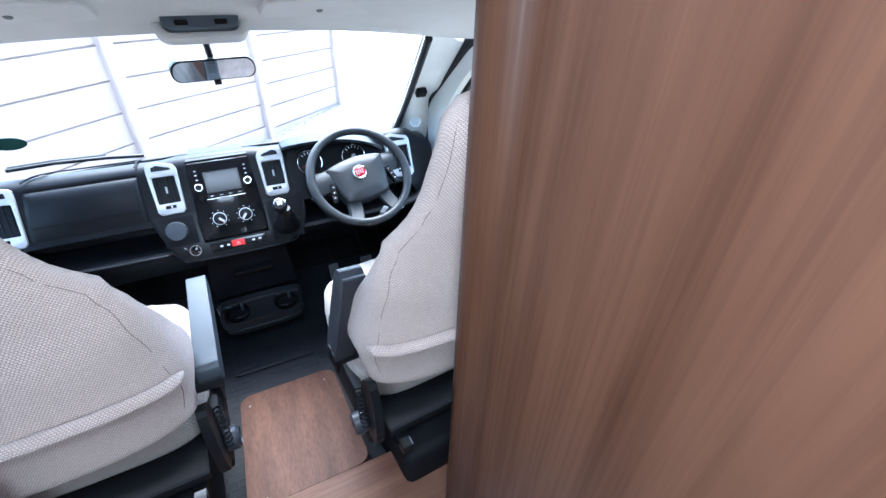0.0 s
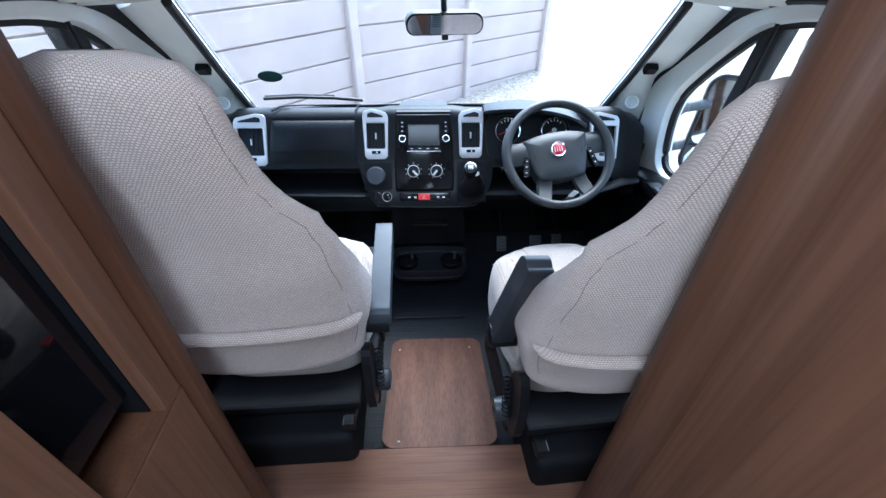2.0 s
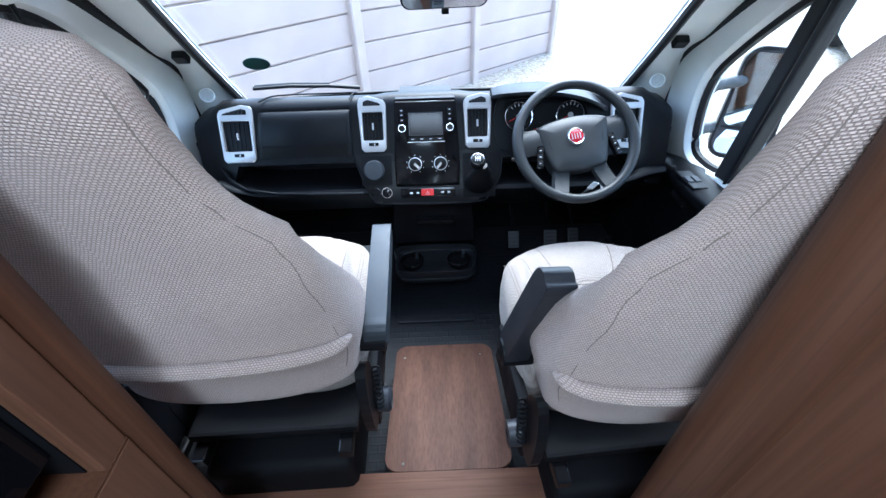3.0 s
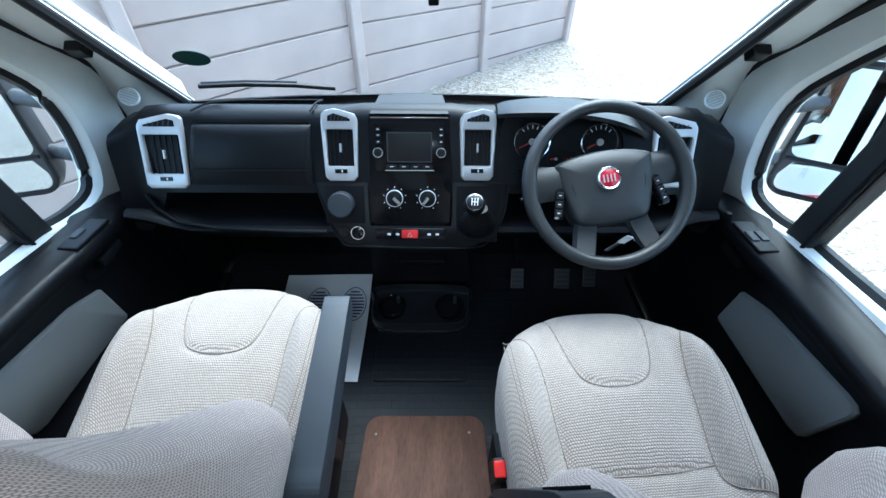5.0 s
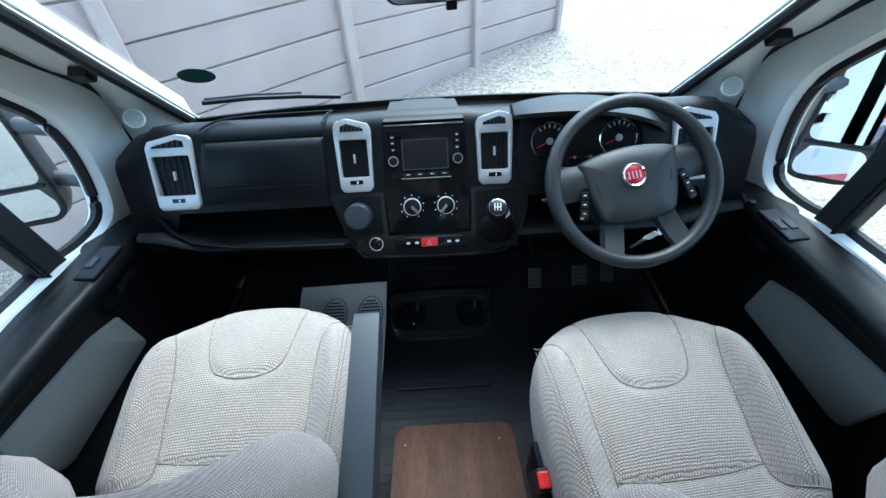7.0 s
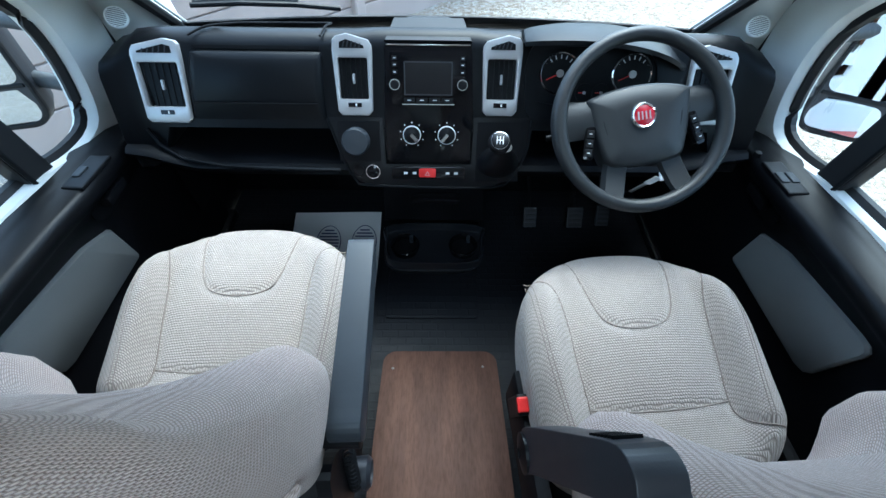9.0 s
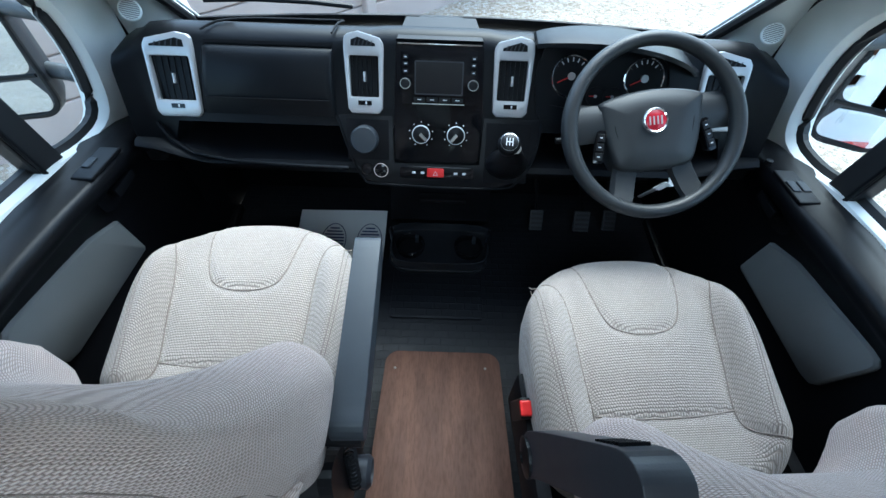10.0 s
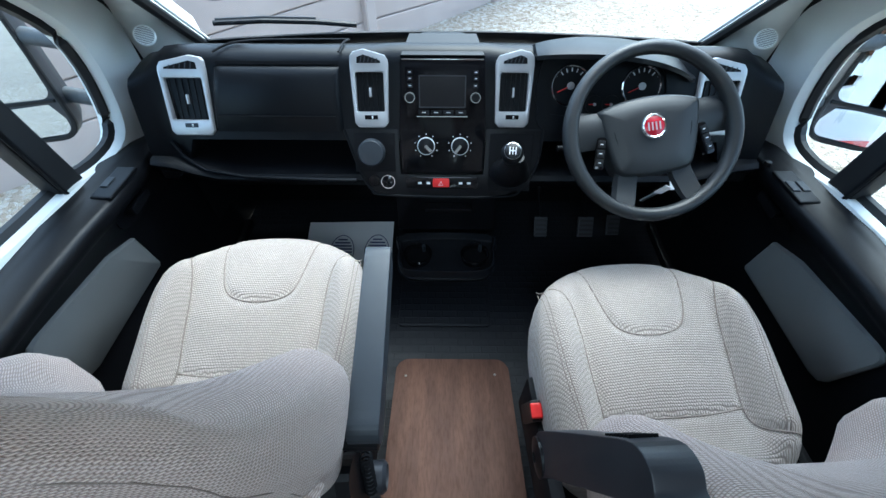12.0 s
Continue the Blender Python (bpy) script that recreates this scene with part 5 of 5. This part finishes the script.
# ---- steering wheel ----
def steering_wheel():
    m = Matrix.Translation((0.480, 1.985, 0.775)) @ Matrix.Rotation(radians(45.5), 4, "X") @ Matrix.Rotation(radians(9), 4, "Z")
    root = thing("steering_wheel", m, "dark grey four-spoke steering wheel with red round badge", "steering wheel")
    R = 0.187
    ring = []
    for k in range(64):
        t = 2 * math.pi * k / 64
        thick = 0.0155 + 0.0025 * (abs(math.cos(t)) ** 6)
        ring.append([((R + thick * math.cos(u)) * math.cos(t), (R + thick * math.cos(u)) * math.sin(t), 1.12 * thick * math.sin(u)) for u in (2 * math.pi * j / 14 for j in range(14))])
    ring.append(ring[0])
    bm = rings(ring, cap=False)
    bmesh.ops.remove_doubles(bm, verts=bm.verts, dist=1e-6)
    part("rim", bm, M["wheel"], root, "grained rim", 70)
    hub = spline([(-0.117, 0.052), (-0.108, 0.066), (-0.06, 0.078), (0.0, 0.083), (0.06, 0.078), (0.108, 0.066), (0.117, 0.052), (0.110, 0.0), (0.096, -0.058), (0.082, -0.086), (0.05, -0.094), (0.0, -0.097), (-0.05, -0.094), (-0.082, -0.086), (-0.096, -0.058), (-0.110, 0.0)], 5, True)
    part("hub", rings([[(x, y, -0.055) for x, y in hub], [(x, y, -0.012) for x, y in hub], [(x * 0.97, y * 0.97, -0.003) for x, y in hub], [(x * 0.9, y * 0.9, 0.004) for x, y in hub], [(x * 0.5, y * 0.5, 0.009) for x, y in hub]]), M["wheel"], root, "padded hub cover", 60)
    for sx in (-1, 1):
        sp = rings([[(sx * x, y, z) for x, y, z in ((a, 0.055 - w, -0.024), (a, 0.062, -0.012), (a, 0.045, -0.001), (a, 0.01, -0.001), (a, -0.008 - w * 0.2, -0.014))] for a, w in ((0.09, 0.05), (0.12, 0.055), (0.15, 0.055), (0.188, 0.06))])
        part("spoke", sp, M["wheel"], root, "", 50)
        lo = [(0.056, -0.080, -0.02), (0.064, -0.11, -0.022), (0.074, -0.145, -0.014), (0.084, -0.170, -0.004)]
        part("lower_spoke", rings([[(sx * (x - 0.026), y, z), (sx * (x - 0.020), y, z + 0.012), (sx * (x + 0.022), y + 0.012, z + 0.012), (sx * (x + 0.030), y + 0.012, z)] for x, y, z in lo]), M["wheel"], root, "", 50)
        part("hub_groove", tube([(sx * x, y, z) for x, y, z in ((0.092, 0.055, 0.003), (0.086, 0.0, 0.0045), (0.070, -0.070, 0.003))], 0.0016, 6), M["dark"], root)
        pod = part("button_pod", prism(round_rect(0.022, 0.074, 0.006, 4), -0.014, 0.004, "z", 0.003), M["gloss_black"], root, "", 40)
        pod.matrix_basis = pose(sx * 0.121, -0.030, -0.006, 0, sx * 6, sx * 14)
        for k in range(3):
            part("button", box(-0.008, 0.008, -0.030 + 0.021 * k, -0.013 + 0.021 * k, 0.0038, 0.0062, 0.001), M["black"], pod)
            part("legend", box(-0.003, 0.003, -0.0225 + 0.021 * k, -0.0205 + 0.021 * k, 0.0063, 0.0066), M["print"], pod)
    badge = part("badge", lathe([(0.0005, 0.014), (0.023, 0.0135), (0.0245, 0.012), (0.026, 0.006)], 40), M["badge"], root, "round red enamel badge in a chrome ring", 50)
    badge.location = (0, 0.012, 0)
    part("badge_ring", lathe([(0.0225, 0.0138), (0.025, 0.0155), (0.0285, 0.012), (0.029, 0.006)], 40), M["chrome"], badge, "chrome ring", 50)
    part("badge_well", lathe([(0.029, 0.0065), (0.037, 0.007), (0.038, 0.004)], 40), M["black"], badge)
    for k in range(4):
        part("badge_mark", box(-0.015 + 0.0085 * k, -0.012 + 0.0085 * k, -0.009, 0.009, 0.0138, 0.0148), M["silver"], badge, "silver upright bar")
    part("lettering_frame", frame_ring(round_rect(0.046, 0.017, 0.003, 3, 0, -0.056), round_rect(0.043, 0.014, 0.002, 3, 0, -0.056), 0.002, 0.0062, "z"), M["arm"], root, "embossed airbag lettering frame")
    part("lettering", box(-0.016, 0.016, -0.0585, -0.0535, 0.004, 0.0062), M["arm"], root, "embossed lettering")
    part("column", lathe([(0.05, -0.20), (0.055, -0.05), (0.045, -0.03)], 24), M["black"], root, "black steering column shroud", 50)
    return root


steering_wheel()
for sx, z in ((-1, 0.775), (1, 0.775)):
    st = tagged(part("column_stalk", tube([(0.48 + sx * 0.05, 2.06, z - 0.01), (0.48 + sx * 0.11, 2.045, z + 0.0), (0.48 + sx * 0.175, 2.03, z + 0.005)], 0.009, 10, taper=[0.7, 0.8, 1.25]), M["black"], None, "", 50), "black indicator stalk on the steering column", "stalk", "column stalks")
st = tagged(part("column_stalk", tube([(0.40, 2.07, 0.69), (0.34, 2.06, 0.68), (0.295, 2.055, 0.675)], 0.007, 8, taper=[0.8, 0.9, 1.2]), M["black"], None, "", 50), "short black control stalk on the steering column", "stalk", "column stalks")
key = thing("ignition_key", pose(0.555, 1.975, 0.60, 20, 25, 10), "steel ignition key with white tag hanging in its lock", "key")
part("blade", box(-0.006, 0.006, -0.002, 0.002, -0.05, 0.02, 0.001), M["steel"], key)
part("tag", box(-0.012, 0.012, -0.003, 0.001, 0.0, 0.035, 0.002), M["white"], key, "white key tag")
card = tagged(part("door_card", box(-0.03, 0.03, -0.002, 0.002, -0.012, 0.012, 0.001), M["white"], None), "small white paper label below the wheel", "label")
card.matrix_basis = pose(0.645, 2.035, 0.575, -40, 0, 12)


# pedals
for x, w, y in ((0.385, 0.05, 2.30), (0.56, 0.06, 2.30), (0.67, 0.05, 2.31)):
    p = thing("pedal", pose(x, y, 0.12, -35, 0, 0), "black ribbed steel pedal", "pedal", "pedals")
    part("pad", box(-w / 2, w / 2, -0.008, 0.008, -0.04, 0.04, 0.004), M["arm_dark"], p, "ribbed pedal pad")
    for k in range(4):
        part("rib", box(-w / 2 + 0.004, w / 2 - 0.004, -0.011, -0.007, -0.032 + 0.018 * k, -0.024 + 0.018 * k), M["rubber"], p)
    part("lever", tube([(0, 0.0, 0.03), (0, 0.06, 0.14), (0, 0.06, 0.24)], 0.008, 8), M["black"], p)

# paper footwell cover with printed striped ovals
paper = thing("paper_mat", pose(-0.395, 2.10, 0, 0, 0, 0), "white paper floor mat with navy striped sole prints", "floor mat")
sheet = [[(x, y, CAB_FLOOR + 0.006 + 0.05 * smoothstep(0.08, 0.36, y) + 0.004 * math.sin(9 * x)) for y in np.linspace(-0.17, 0.31, 24)] for x in np.linspace(-0.17, 0.188, 8)]
low = [[(x, y, z - 0.002) for x, y, z in row] for row in sheet]
bm = rings([a + b[::-1] for a, b in zip(sheet, low)])
part("sheet", bm, M["paper"], paper, "", 60)
for cx in (-0.02, 0.125):
    for k in range(9):
        t = -1 + 2 * (k + 0.5) / 9
        half = 0.042 * math.sqrt(1 - t * t)
        y = 0.17 + 0.062 * t
        z = CAB_FLOOR + 0.008 + 0.05 * smoothstep(0.08, 0.36, y)
        sl = part("stripe", box(-half, half, -0.0028, 0.0028, 0.0, 0.001), M["blue_print"], paper)
        sl.matrix_basis = pose(cx, y, z + 0.004 * math.sin(9 * cx), 10, 0, 0)
    ov = [(cx + 0.05 * math.cos(a), 0.17 + 0.075 * math.sin(a)) for a in (2 * math.pi * k / 36 for k in range(36))]
    part("outline", tube([(x, y, CAB_FLOOR + 0.0085 + 0.05 * smoothstep(0.08, 0.36, y) + 0.004 * math.sin(9 * x)) for x, y in ov], 0.0016, 5, True), M["blue_print"], paper)
